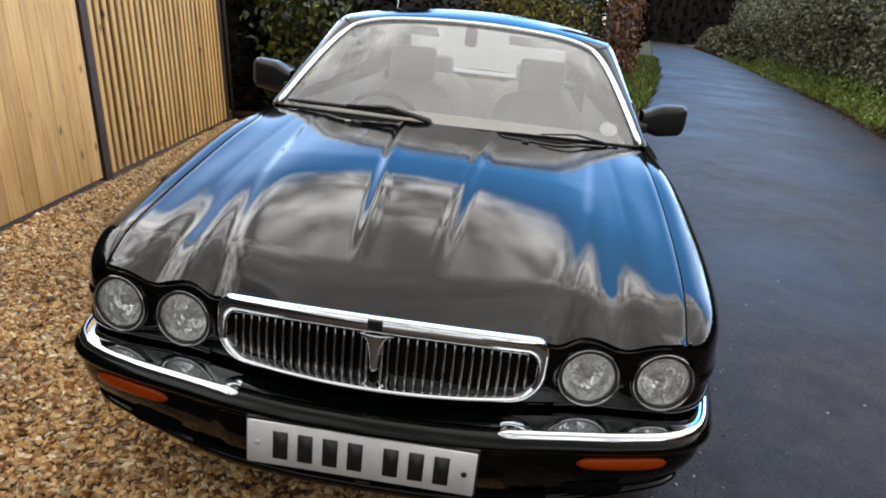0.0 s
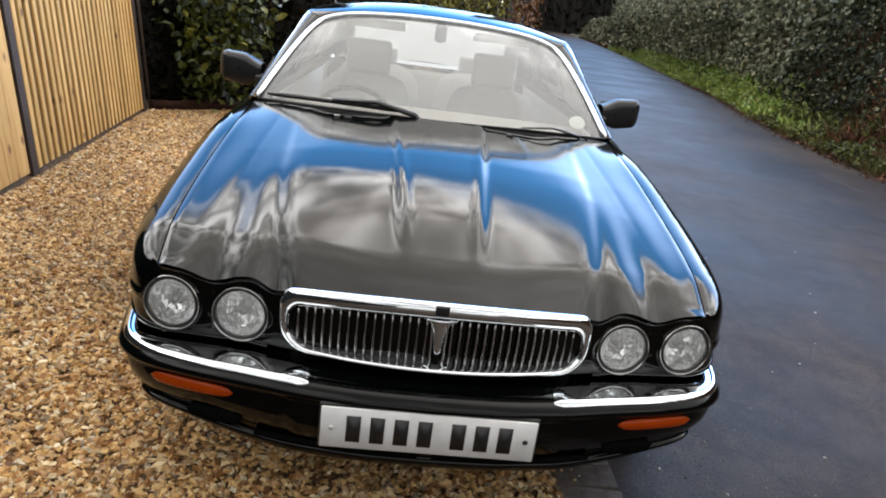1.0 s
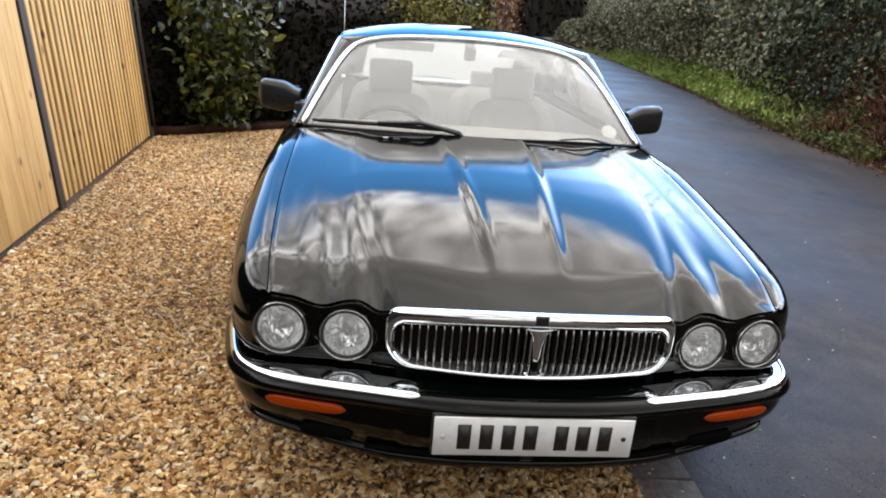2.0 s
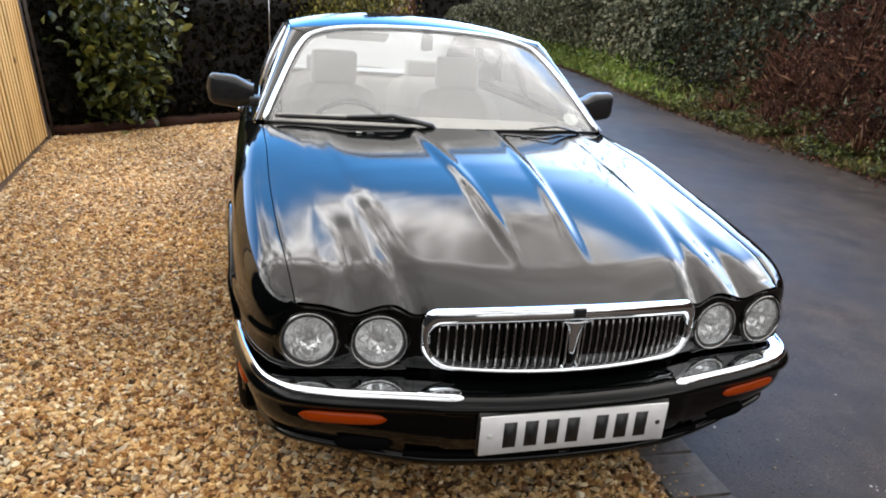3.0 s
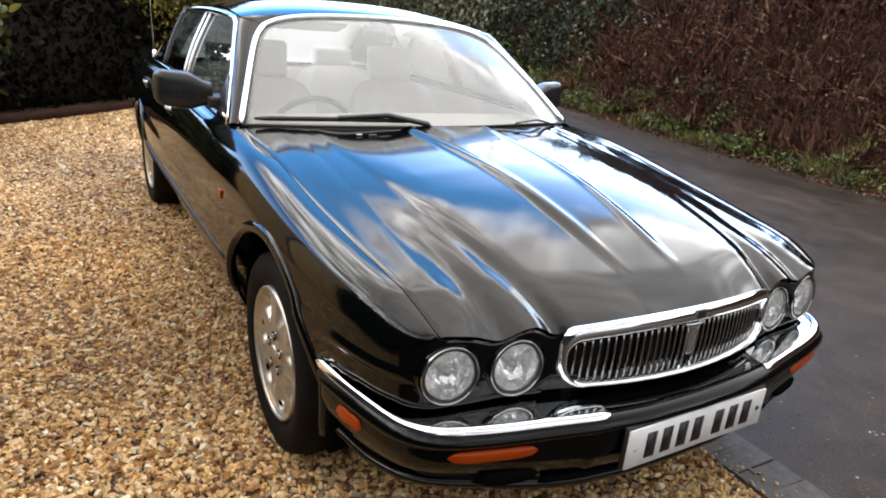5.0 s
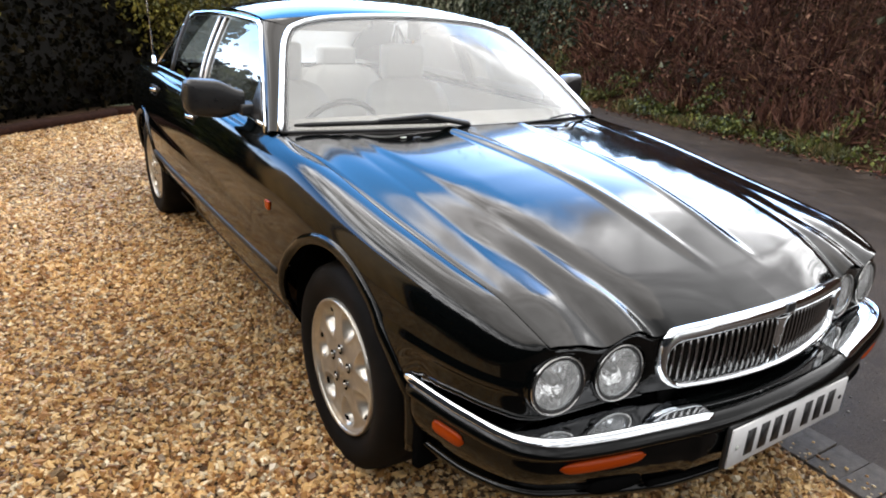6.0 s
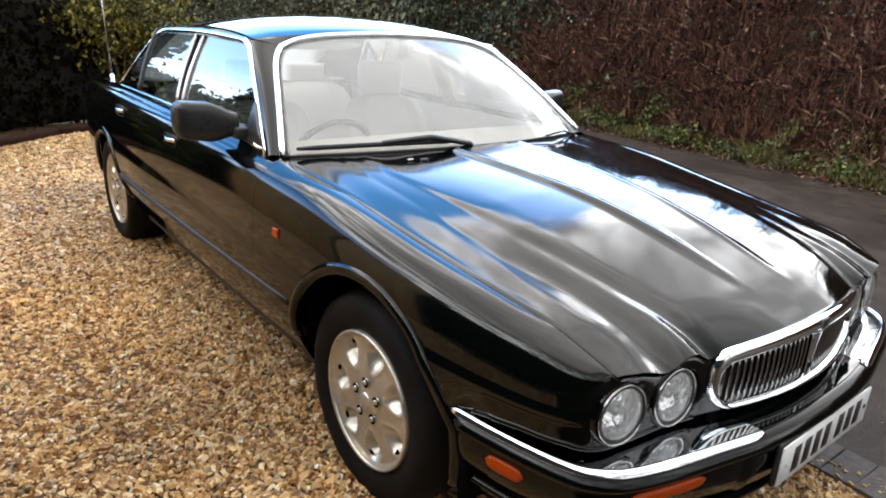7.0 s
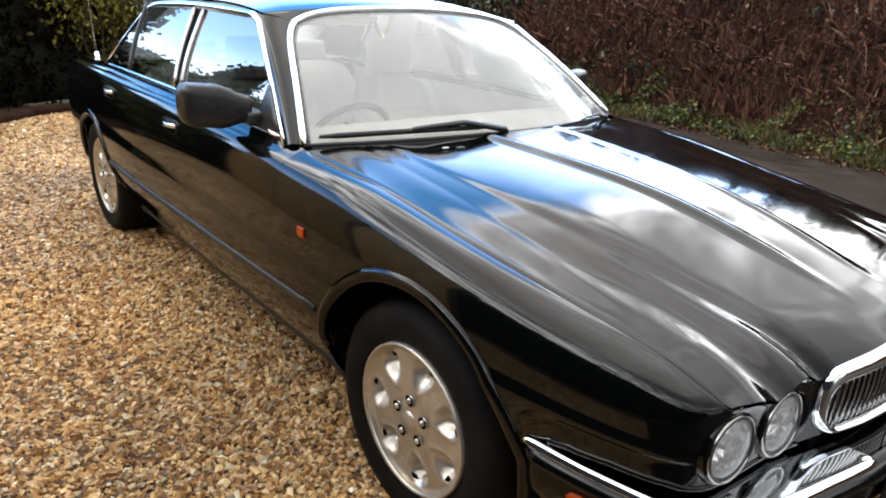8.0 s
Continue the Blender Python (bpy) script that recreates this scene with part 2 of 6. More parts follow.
GRAVEL = island_material("mixed flint gravel", [(0.0, (0.14, 0.058, 0.019)), (0.18, (0.40, 0.20, 0.066)), (0.36, (0.63, 0.39, 0.155)), (0.52, (0.80, 0.555, 0.265)), (0.64, (0.30, 0.135, 0.043)), (0.80, (0.87, 0.68, 0.40)), (0.90, (0.10, 0.048, 0.020)), (1.0, (0.93, 0.81, 0.58))], 0.4, 0.9, 0, 0.35)
PEBBLE = island_material("pale lane pebbles", [(0.0, (0.10, 0.09, 0.08)), (0.6, (0.35, 0.33, 0.30)), (1.0, (0.75, 0.73, 0.70))], 0.5, 0.9, 0, 0.3)
GRIT = island_material("grey lane grit", [(0.0, (0.03, 0.026, 0.023)), (0.7, (0.12, 0.105, 0.092)), (1.0, (0.26, 0.24, 0.21))], 0.7, 0.9, 0, 0.2)
GRAVELBED = material("gravel bed", (0.24, 0.16, 0.085), 0.85)
nz = noise_tex(GRAVELBED, 60.0, 5.0)
r = ramp(GRAVELBED, [(0.35, (0.045, 0.022, 0.010)), (0.65, (0.16, 0.09, 0.042))], nz.outputs["Fac"])
link(GRAVELBED, r.outputs["Color"], bsdf(GRAVELBED).inputs["Base Color"])
bump(GRAVELBED, nz.outputs["Fac"], 1.0, 0.02)


def asphalt_material():
    m = material("damp worn asphalt", (0.06, 0.06, 0.062), 0.6)
    fine, big = noise_tex(m, 130.0, 4.0, 0.7), noise_tex(m, 0.55, 6.0, 0.6)
    mid = noise_tex(m, 5.0, 8.0, 0.7)
    a = ramp(m, [(0.3, (0.0142, 0.0112, 0.0094)), (0.6, (0.049, 0.039, 0.033)), (0.78, (0.138, 0.114, 0.095))], fine.outputs["Fac"])
    c = ramp(m, [(0.38, (0.62, 0.58, 0.55)), (0.62, (1.2, 1.16, 1.12))], mid.outputs["Fac"])
    b = ramp(m, [(0.35, (0.62, 0.60, 0.58)), (0.65, (1.2, 1.16, 1.12))], big.outputs["Fac"])
    a_c = mixed(m, a.outputs["Color"], c.outputs["Color"], 1.0, "MULTIPLY")
    link(m, mixed(m, a_c, b.outputs["Color"], 1.0, "MULTIPLY"), bsdf(m).inputs["Base Color"])
    wet = ramp(m, [(0.32, (0.36,) * 3), (0.66, (0.56,) * 3)], big.outputs["Fac"])
    link(m, wet.outputs["Color"], bsdf(m).inputs["Roughness"])
    bump(m, fine.outputs["Fac"], 0.35, 0.006)
    bsdf(m).inputs["Specular IOR Level"].default_value = 0.09
    return m


ASPHALT = asphalt_material()
SOIL = material("leaf litter and soil", (0.06, 0.04, 0.025), 0.9)
nz = noise_tex(SOIL, 12.0, 8.0, 0.65)
r = ramp(SOIL, [(0.3, (0.009, 0.005, 0.003)), (0.55, (0.028, 0.0155, 0.009)), (0.75, (0.075, 0.043, 0.025))], nz.outputs["Fac"])
link(SOIL, r.outputs["Color"], bsdf(SOIL).inputs["Base Color"])
bsdf(SOIL).inputs["Specular IOR Level"].default_value = 0.0
bump(SOIL, nz.outputs["Fac"], 1.0, 0.04)
FIELD = material("rough grass ground", (0.05, 0.06, 0.02), 0.9)
nz = noise_tex(FIELD, 3.0, 8.0, 0.65)
r = ramp(FIELD, [(0.3, (0.03, 0.03, 0.012)), (0.7, (0.09, 0.10, 0.03))], nz.outputs["Fac"])
link(FIELD, r.outputs["Color"], bsdf(FIELD).inputs["Base Color"])
SETT = material("worn paving block", (0.10, 0.09, 0.085), 0.6)
bsdf(SETT).inputs["Specular IOR Level"].default_value = 0.2
oi, nz = node(SETT, "ShaderNodeObjectInfo"), noise_tex(SETT, 28.0, 8.0, 0.7)
ra = ramp(SETT, [(0.0, (0.050, 0.043, 0.038)), (0.5, (0.075, 0.066, 0.059)), (1.0, (0.105, 0.090, 0.078))], oi.outputs["Random"])
rb = ramp(SETT, [(0.3, (0.45,) * 3), (0.7, (1.35,) * 3)], nz.outputs["Fac"])
link(SETT, mixed(SETT, ra.outputs["Color"], rb.outputs["Color"], 1.0, "MULTIPLY"), bsdf(SETT).inputs["Base Color"])
bump(SETT, nz.outputs["Fac"], 0.5, 0.006)
KERB = material("muddy kerb stone", (0.06, 0.045, 0.035), 0.85)
nz = noise_tex(KERB, 18.0, 7.0, 0.65)
r = ramp(KERB, [(0.35, (0.022, 0.014, 0.010)), (0.6, (0.055, 0.040, 0.030)), (0.8, (0.13, 0.11, 0.09))], nz.outputs["Fac"])
link(KERB, r.outputs["Color"], bsdf(KERB).inputs["Base Color"])
bsdf(KERB).inputs["Specular IOR Level"].default_value = 0.0
bump(KERB, nz.outputs["Fac"], 0.8, 0.01)
IVY = island_material("dark ivy leaves", [(0.0, (0.007, 0.010, 0.005)), (0.5, (0.016, 0.021, 0.009)), (0.85, (0.052, 0.057, 0.030)), (1.0, (0.15, 0.14, 0.085))], 0.6, 0.8, 0, 0.12)
# Leaf colours set far below real foliage so the growth reads as shaded.
HEDGE = island_material("dull leaves darkened for shade", [(0.0, (0.0016, 0.0016, 0.0008)), (0.4, (0.004, 0.004, 0.002)), (0.8, (0.009, 0.0078, 0.0036)), (1.0, (0.024, 0.018, 0.009))], 0.7, 0.9, 0, 0.03)
LAUREL = island_material("glossy laurel leaves", [(0.0, (0.006, 0.013, 0.003)), (0.5, (0.028, 0.042, 0.006)), (0.85, (0.088, 0.10, 0.015)), (1.0, (0.20, 0.20, 0.04))], 0.35, 3.0, 0, 0.35)
# Near-black core colour stands for the shade deep between the leaves.
HEDGE_SHADE = material("hedge core coloured as shade", (0.004, 0.0035, 0.0025), 0.95)
GOLD = island_material("yellow green shrub leaves", [(0.0, (0.03, 0.032, 0.007)), (0.5, (0.10, 0.095, 0.018)), (1.0, (0.28, 0.24, 0.05))], 0.6, 3.0, 0, 0.2)
BEECH = island_material("dry copper leaves", [(0.0, (0.11, 0.045, 0.015)), (0.5, (0.20, 0.085, 0.03)), (1.0, (0.30, 0.15, 0.06))], 0.6, 1.5)
DRY = island_material("dead bramble and bracken", [(0.0, (0.015, 0.0058, 0.0042)), (0.5, (0.055, 0.022, 0.0145)), (0.9, (0.11, 0.048, 0.030)), (1.0, (0.21, 0.115, 0.070))], 0.8, 1.2, 0, 0.08)
GRASS = island_material("verge grass blades", [(0.0, (0.06, 0.10, 0.014)), (0.5, (0.15, 0.24, 0.028)), (0.85, (0.25, 0.30, 0.06)), (1.0, (0.28, 0.25, 0.10))], 0.5, 1.0)
PALE = island_material("grey green bramble leaves", [(0.0, (0.02, 0.024, 0.014)), (0.6, (0.07, 0.075, 0.05)), (1.0, (0.20, 0.20, 0.15))], 0.6, 0.8, 0, 0.2)
STRAW = island_material("straw and rust grass", [(0.0, (0.05, 0.022, 0.012)), (0.5, (0.10, 0.047, 0.024)), (1.0, (0.24, 0.14, 0.07))], 0.7, 0.9, 0, 0.1)
TURF = island_material("dull olive verge grass", [(0.0, (0.024, 0.022, 0.006)), (0.5, (0.058, 0.056, 0.013)), (0.85, (0.105, 0.085, 0.026)), (1.0, (0.16, 0.105, 0.05))], 0.6, 0.8, 0, 0.2)
HEDGEROW = island_material("mixed hedgerow leaves", [(0.0, (0.022, 0.025, 0.013)), (0.4, (0.07, 0.080, 0.042)), (0.75, (0.14, 0.14, 0.085)), (1.0, (0.28, 0.265, 0.18))], 0.6, 0.35, 0, 0.2)
WEED = island_material("broad verge weeds", [(0.0, (0.016, 0.022, 0.005)), (0.5, (0.040, 0.049, 0.008)), (0.9, (0.095, 0.105, 0.016)), (1.0, (0.15, 0.14, 0.03))], 0.5, 1.0, 0, 0.3)
BARK = material("brown bark", (0.07, 0.045, 0.03), 0.85)
nz = noise_tex(BARK, 9.0, 8.0, 0.65, (3, 3, 1))
r = ramp(BARK, [(0.3, (0.03, 0.02, 0.013)), (0.7, (0.12, 0.08, 0.05))], nz.outputs["Fac"])
link(BARK, r.outputs["Color"], bsdf(BARK).inputs["Base Color"])
bump(BARK, nz.outputs["Fac"], 1.0, 0.02)


# ---- mesh helpers ----
def smooth_curve(xs, ys):
    """A smooth curve through the points (xs, ys) that does not overshoot."""
    xs, ys = np.array(xs, float), np.array(ys, float)
    d = np.diff(ys) / np.diff(xs)
    m = np.empty_like(ys)
    m[0], m[-1] = d[0], d[-1]
    for i in range(1, len(xs) - 1):
        m[i] = 0 if d[i - 1] * d[i] <= 0 else 2 * d[i - 1] * d[i] / (d[i - 1] + d[i])

    def at(x):
        x = np.clip(x, xs[0], xs[-1])
        i = np.clip(np.searchsorted(xs, x) - 1, 0, len(xs) - 2)
        h = xs[i + 1] - xs[i]
        t = (x - xs[i]) / h
        return (2 * t**3 - 3 * t**2 + 1) * ys[i] + (t**3 - 2 * t**2 + t) * h * m[i] + (3 * t**2 - 2 * t**3) * ys[i + 1] + (t**3 - t**2) * h * m[i + 1]
    return at


def step(a, b, x):
    t = np.clip((x - a) / (b - a), 0, 1)
    return t * t * (3 - 2 * t)


def mesh_of(name, verts, faces, mat, smooth=True):
    me = bpy.data.meshes.new(name)
    me.from_pydata([tuple(map(float, v)) for v in verts], [], faces)
    me.polygons.foreach_set("use_smooth", [smooth] * len(me.polygons))
    me.materials.append(mat)
    me.update()
    return me


def under(ob, parent):
    if parent is not None:
        ob.parent = parent
        ob.matrix_parent_inverse = parent.matrix_world.inverted() if parent.parent is None else Matrix()
    return ob


def thing(name, label, category, at=(0, 0, 0), group="", kind=""):
    e = new(name)
    e.matrix_world = Matrix.Translation(at)
    bpy.context.view_layer.update()
    return tagged(e, label, category, group, kind)


def place(name, me, parent=None, label=""):
    """Links a mesh, built in world coordinates, as a part of parent."""
    ob = new(name, me)
    if parent is not None:
        ob.parent = parent
        ob.matrix_parent_inverse = parent.matrix_world.inverted()
    return tagged(ob, label)


def part(name, bm, mat, parent=None, label="", smooth=True):
    me = bpy.data.meshes.new(name)
    bmesh.ops.recalc_face_normals(bm, faces=bm.faces)
    bm.to_mesh(me)
    bm.free()
    me.materials.append(mat)
    me.polygons.foreach_set("use_smooth", [smooth] * len(me.polygons))
    return place(name, me, parent, label)


def sheet(name, fn, us, vs, mat, parent=None, label="", thick=0.0, closed=False, arches=(), smooth=True):
    """A surface fn(u, v) -> (x, y, z) over two lists. arches: circles (y, z, r) cut out of it, seen from the side, or (0, x, z, r) from the front."""
    nu, nv = len(us), len(vs)
    pts = np.array([[fn(u, v) for v in vs] for u in us], float)
    inside = np.zeros((nu, nv), bool)
    for ax, cy, cz, cr in [a if len(a) == 4 else (1, *a) for a in arches]:
        dy, dz = pts[..., ax] - cy, pts[..., 2] - cz
        d = np.hypot(dy, dz)
        hit = (d < cr) & ((pts[..., 1] < 0.4) | (ax == 1))
        k = np.where(hit, cr / np.maximum(d, 1e-6), 1.0)
        pts[..., ax], pts[..., 2] = cy + dy * k, cz + dz * k
        inside |= hit
    faces = []
    for i in range(nu if closed else nu - 1):
        for j in range(nv - 1):
            q = [(i, j), ((i + 1) % nu, j), ((i + 1) % nu, j + 1), (i, j + 1)]
            if not all(inside[a] for a in q):
                faces.append(tuple(a * nv + b for a, b in q))
    flat = pts.reshape(-1, 3)
    used = sorted({k for q in faces for k in q})
    at = {k: n for n, k in enumerate(used)}
    me = mesh_of(name, flat[used], [tuple(at[k] for k in q) for q in faces], mat, smooth)
    bm = bmesh.new()
    bm.from_mesh(me)
    bmesh.ops.remove_doubles(bm, verts=bm.verts, dist=1e-5)
    bmesh.ops.dissolve_degenerate(bm, edges=bm.edges, dist=1e-5)
    bmesh.ops.recalc_face_normals(bm, faces=bm.faces)
    bm.to_mesh(me)
    bm.free()
    ob = place(name, me, parent, label)
    if thick:
        s = ob.modifiers.new("thickness", "SOLIDIFY")
        s.thickness, s.offset, s.use_rim = thick, 0.0, mat is not PAINT
    return ob


def tube_verts(path, radii, sides=10, up=(0, 0, 1), wide=1.0, closed=False, power=1.0):
    """A tube round a path; wide stretches its section across 'up'."""
    path = [Vector(p) for p in path]
    n, up = len(path), Vector(up)
    verts, faces = [], []
    for i, p in enumerate(path):
        a = path[(i - 1) % n] if closed or i else p
        b = path[(i + 1) % n] if closed or i < n - 1 else p
        along = (b - a).normalized()
        side = along.cross(up)
        side = side.normalized() if side.length > 1e-4 else Vector((1, 0, 0))
        top = side.cross(along).normalized()
        rad = radii[i] if isinstance(radii, (list, tuple)) else radii
        for k in range(sides):
            a2 = 2 * math.pi * k / sides
            c, s = math.cos(a2), math.sin(a2)
            c, s = math.copysign(abs(c) ** power, c), math.copysign(abs(s) ** power, s)
            verts.append(p + side * (c * rad * wide) + top * (s * rad))
    for i in range(n if closed else n - 1):
        for k in range(sides):
            k2, i2 = (k + 1) % sides, (i + 1) % n
            faces.append((i * sides + k, i * sides + k2, i2 * sides + k2, i2 * sides + k))
    if not closed:
        faces += [tuple(range(sides))[::-1], tuple((n - 1) * sides + k for k in range(sides))]
    return verts, faces


def tube(name, path, radii, mat, parent=None, label="", sides=10, up=(0, 0, 1), wide=1.0, closed=False, power=1.0):
    v, f = tube_verts(path, radii, sides, up, wide, closed, power)
    return place(name, mesh_of(name, v, f, mat), parent, label)


def spun(name, profile, centre, axis, mat, parent=None, label="", turns=40):
    """A profile of (radius, along) turned round an axis through centre."""
    axis = Vector(axis).normalized()
    a = axis.orthogonal().normalized()
    b = axis.cross(a)
    c = Vector(centre)
    verts, faces, n = [], [], len(profile)
    for k in range(turns):
        t = 2 * math.pi * k / turns
        for r_, h in profile:
            verts.append(c + axis * h + (a * math.cos(t) + b * math.sin(t)) * r_)
    for k in range(turns):
        for i in range(n - 1):
            k2 = (k + 1) % turns
            faces.append((k * n + i, k2 * n + i, k2 * n + i + 1, k * n + i + 1))
    me = mesh_of(name, verts, faces, mat)
    bm = bmesh.new()
    bm.from_mesh(me)
    bmesh.ops.remove_doubles(bm, verts=bm.verts, dist=1e-6)
    bmesh.ops.recalc_face_normals(bm, faces=bm.faces)
    bm.to_mesh(me)
    bm.free()
    return place(name, me, parent, label)


def block(size, centre=(0, 0, 0), bevel=0.0, segments=1, turn=None):
    bm = bmesh.new()
    bmesh.ops.create_cube(bm, size=1.0)
    bmesh.ops.scale(bm, vec=size, verts=bm.verts)
    if bevel:
        bmesh.ops.bevel(bm, geom=bm.edges[:], offset=bevel, segments=segments, affect="EDGES", profile=0.7)
    if turn is not None:
        bmesh.ops.transform(bm, matrix=turn, verts=bm.verts)
    bmesh.ops.translate(bm, vec=centre, verts=bm.verts)
    return bm


def stuff(name, verts, tris, mat, label, category, smooth=False):
    """One object of very many small pieces, from arrays."""
    me = bpy.data.meshes.new(name)
    me.vertices.add(len(verts))
    me.vertices.foreach_set("co", np.ascontiguousarray(verts, np.float32).ravel())
    me.loops.add(tris.size)
    me.loops.foreach_set("vertex_index", np.ascontiguousarray(tris, np.int32).ravel())
    me.polygons.add(len(tris))
    me.polygons.foreach_set("loop_start", np.arange(0, tris.size, tris.shape[1], dtype=np.int32))
    me.polygons.foreach_set("use_smooth", np.full(len(tris), smooth))
    me.update(calc_edges=True)
    me.materials.append(mat)
    return tagged(new(name, me), label, category, kind="stuff")


def turns_of(rng, n, tilt=math.pi):
    """n rotation matrices: any heading, tipped by up to tilt."""
    a, b, c = rng.uniform(0, 2 * np.pi, n), rng.uniform(-tilt, tilt, n), rng.uniform(-tilt, tilt, n)
    ca, sa, cb, sb, cc, sc = np.cos(a), np.sin(a), np.cos(b), np.sin(b), np.cos(c), np.sin(c)
    z, o = np.zeros(n), np.ones(n)
    rz = np.stack([np.stack([ca, -sa, z], -1), np.stack([sa, ca, z], -1), np.stack([z, z, o], -1)], 1)
    rx = np.stack([np.stack([o, z, z], -1), np.stack([z, cb, -sb], -1), np.stack([z, sb, cb], -1)], 1)
    ry = np.stack([np.stack([cc, z, sc], -1), np.stack([z, o, z], -1), np.stack([-sc, z, cc], -1)], 1)
    return rz @ rx @ ry


def scattered(centres, turns, sizes, shape, tris):
    """Copies of a small shape, joined: verts and triangles."""
    n, k = len(centres), len(shape)
    v = np.einsum("nij,nkj->nki", turns, shape[None] * sizes[:, None, :]) + centres[:, None, :]
    return v.reshape(-1, 3), (tris[None] + (np.arange(n) * k)[:, None, None]).reshape(-1, 3)


LEAF = np.array([(0, 0, 0), (-0.42, 0.45, 0.16), (0, 0.5, 0), (0.42, 0.45, 0.16), (0, 1.0, -0.12)])
ROUND_LEAF = np.array([(0, 0, 0), (-0.30, 0.22, 0.08), (-0.40, 0.58, 0.12), (-0.2, 0.88, 0.0), (0, 1.0, -0.10), (0.2, 0.88, 0.0), (0.40, 0.58, 0.12), (0.30, 0.22, 0.08), (0, 0.5, 0)])
ROUND_TRIS = np.array([(8, i, (i + 1) % 8) for i in range(8)])
LEAF_TRIS = np.array([(0, 2, 1), (0, 3, 2), (1, 2, 4), (2, 3, 4)])


def leaves(rng, centres, size, tilt=math.pi):
    n = len(centres)
    s = rng.uniform(0.6, 1.3, (n, 1)) * size
    return scattered(centres, turns_of(rng, n, tilt), s * np.array([[1.0, 1.0, 1.0]]), LEAF, LEAF_TRIS)


# ---- the setting: ground, road, gravel, verge ----
ROAD_Z, FAR = 0.03, 420.0
edge_r = smooth_curve([-60, -20, -6, 1.3, 3.5, 6.5, 11.5, 16.5, 26.5, 50, 95, 160, 420], [6.5, 5.2, 5.1, 5.45, 5.68, 6.0, 6.95, 8.3, 10.4, 15.3, 24.0, 36.5, 88])
edge_l = smooth_curve([-60, -20, -6, 3.0, 6.0, 9.0, 11.5, 18.7, 27, 50, 95, 160, 420], [0.9, 0.7, 0.62, 0.86, 1.05, 1.75, 2.6, 4.2, 5.8, 9.9, 17.8, 29.5, 78])
ROAD_Y = list(np.arange(-60, -6, 3.0)) + list(np.arange(-6, 30, 0.5)) + list(np.arange(30, 120, 3.0)) + list(np.arange(120, 421, 20.0))

sheet("ground", lambda u, v: (u, v, -0.06), [-900, -40, 40, 900], [-900, -40, 40, 900], FIELD, label="rough grass ground reaching the horizon")
tagged(bpy.data.objects["ground"], category="ground", kind="structure")
road = sheet("road", lambda u, v: (edge_l(u) - 0.15 + v * (edge_r(u) - edge_l(u) + 0.3), u, ROAD_Z + 0.05 * math.sin(math.pi * v) - 0.03), ROAD_Y, np.linspace(0, 1, 9), ASPHALT, label="damp grey worn asphalt country lane")
tagged(road, category="road", kind="structure")
GRAVEL_X = 0.42
gravel_bed = sheet("gravel_bed", lambda u, v: (-2.56 - 0.1085 * (v - 1.843) + u * (GRAVEL_X + 2.59 + 0.1085 * (v - 1.843)), v, 0.0), list(np.linspace(0, 1, 24)), list(np.linspace(-0.13, 8.4, 31)), GRAVELBED, label="brown gravel bed of the driveway")
tagged(gravel_bed, category="driveway", kind="structure")
# Unseen ground, added dark so that bumper and wing mirror little.
apron = sheet("unseen_apron", lambda u, v: (-2.33 + u * (edge_l(v) + 2.27), v, -0.002), list(np.linspace(0, 1, 12)), list(np.linspace(-6.0, -0.13, 20)), ASPHALT, label="dark asphalt apron added unseen ahead of the car")
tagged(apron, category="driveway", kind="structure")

# fence line: a point at distance d along it, and out from its face
F0, F1 = Vector((-2.383, 1.843, 0)), Vector((-2.795, 5.64, 0))
F_DIR = (F1 - F0).normalized()
F_OUT = Vector((F_DIR.y, -F_DIR.x, 0))
F_LEAN = 4.9                       # the fence leans back from the drive
F_TURN = math.degrees(math.atan2(F_DIR.y, F_DIR.x)) - 90


def fence_pose(d, out=0.0, z=0.0):
    p = F0 + F_DIR * d + F_OUT * (out - z * math.tan(radians(F_LEAN)))
    return pose(p.x, p.y, z, 0, -F_LEAN, F_TURN)


# edging log line behind the drive
LOG = [Vector((-2.80, 5.86, 0)), Vector((-1.95, 6.50, 0)), Vector((-0.60, 7.56, 0)), Vector((0.75, 8.3, 0))]


def gravel_area(x, y):
    fence_x = F0.x + (y - F0.y) * F_DIR.x / F_DIR.y
    log_y = np.interp(x, [p.x for p in LOG], [p.y for p in LOG])
    return (x < GRAVEL_X + 0.03 * np.sin(y * 5)) & (x > fence_x + 0.02) & (y < log_y - 0.02) & (y > -0.10 + 0.03 * np.sin(x * 3.1))


rng = np.random.default_rng(7)


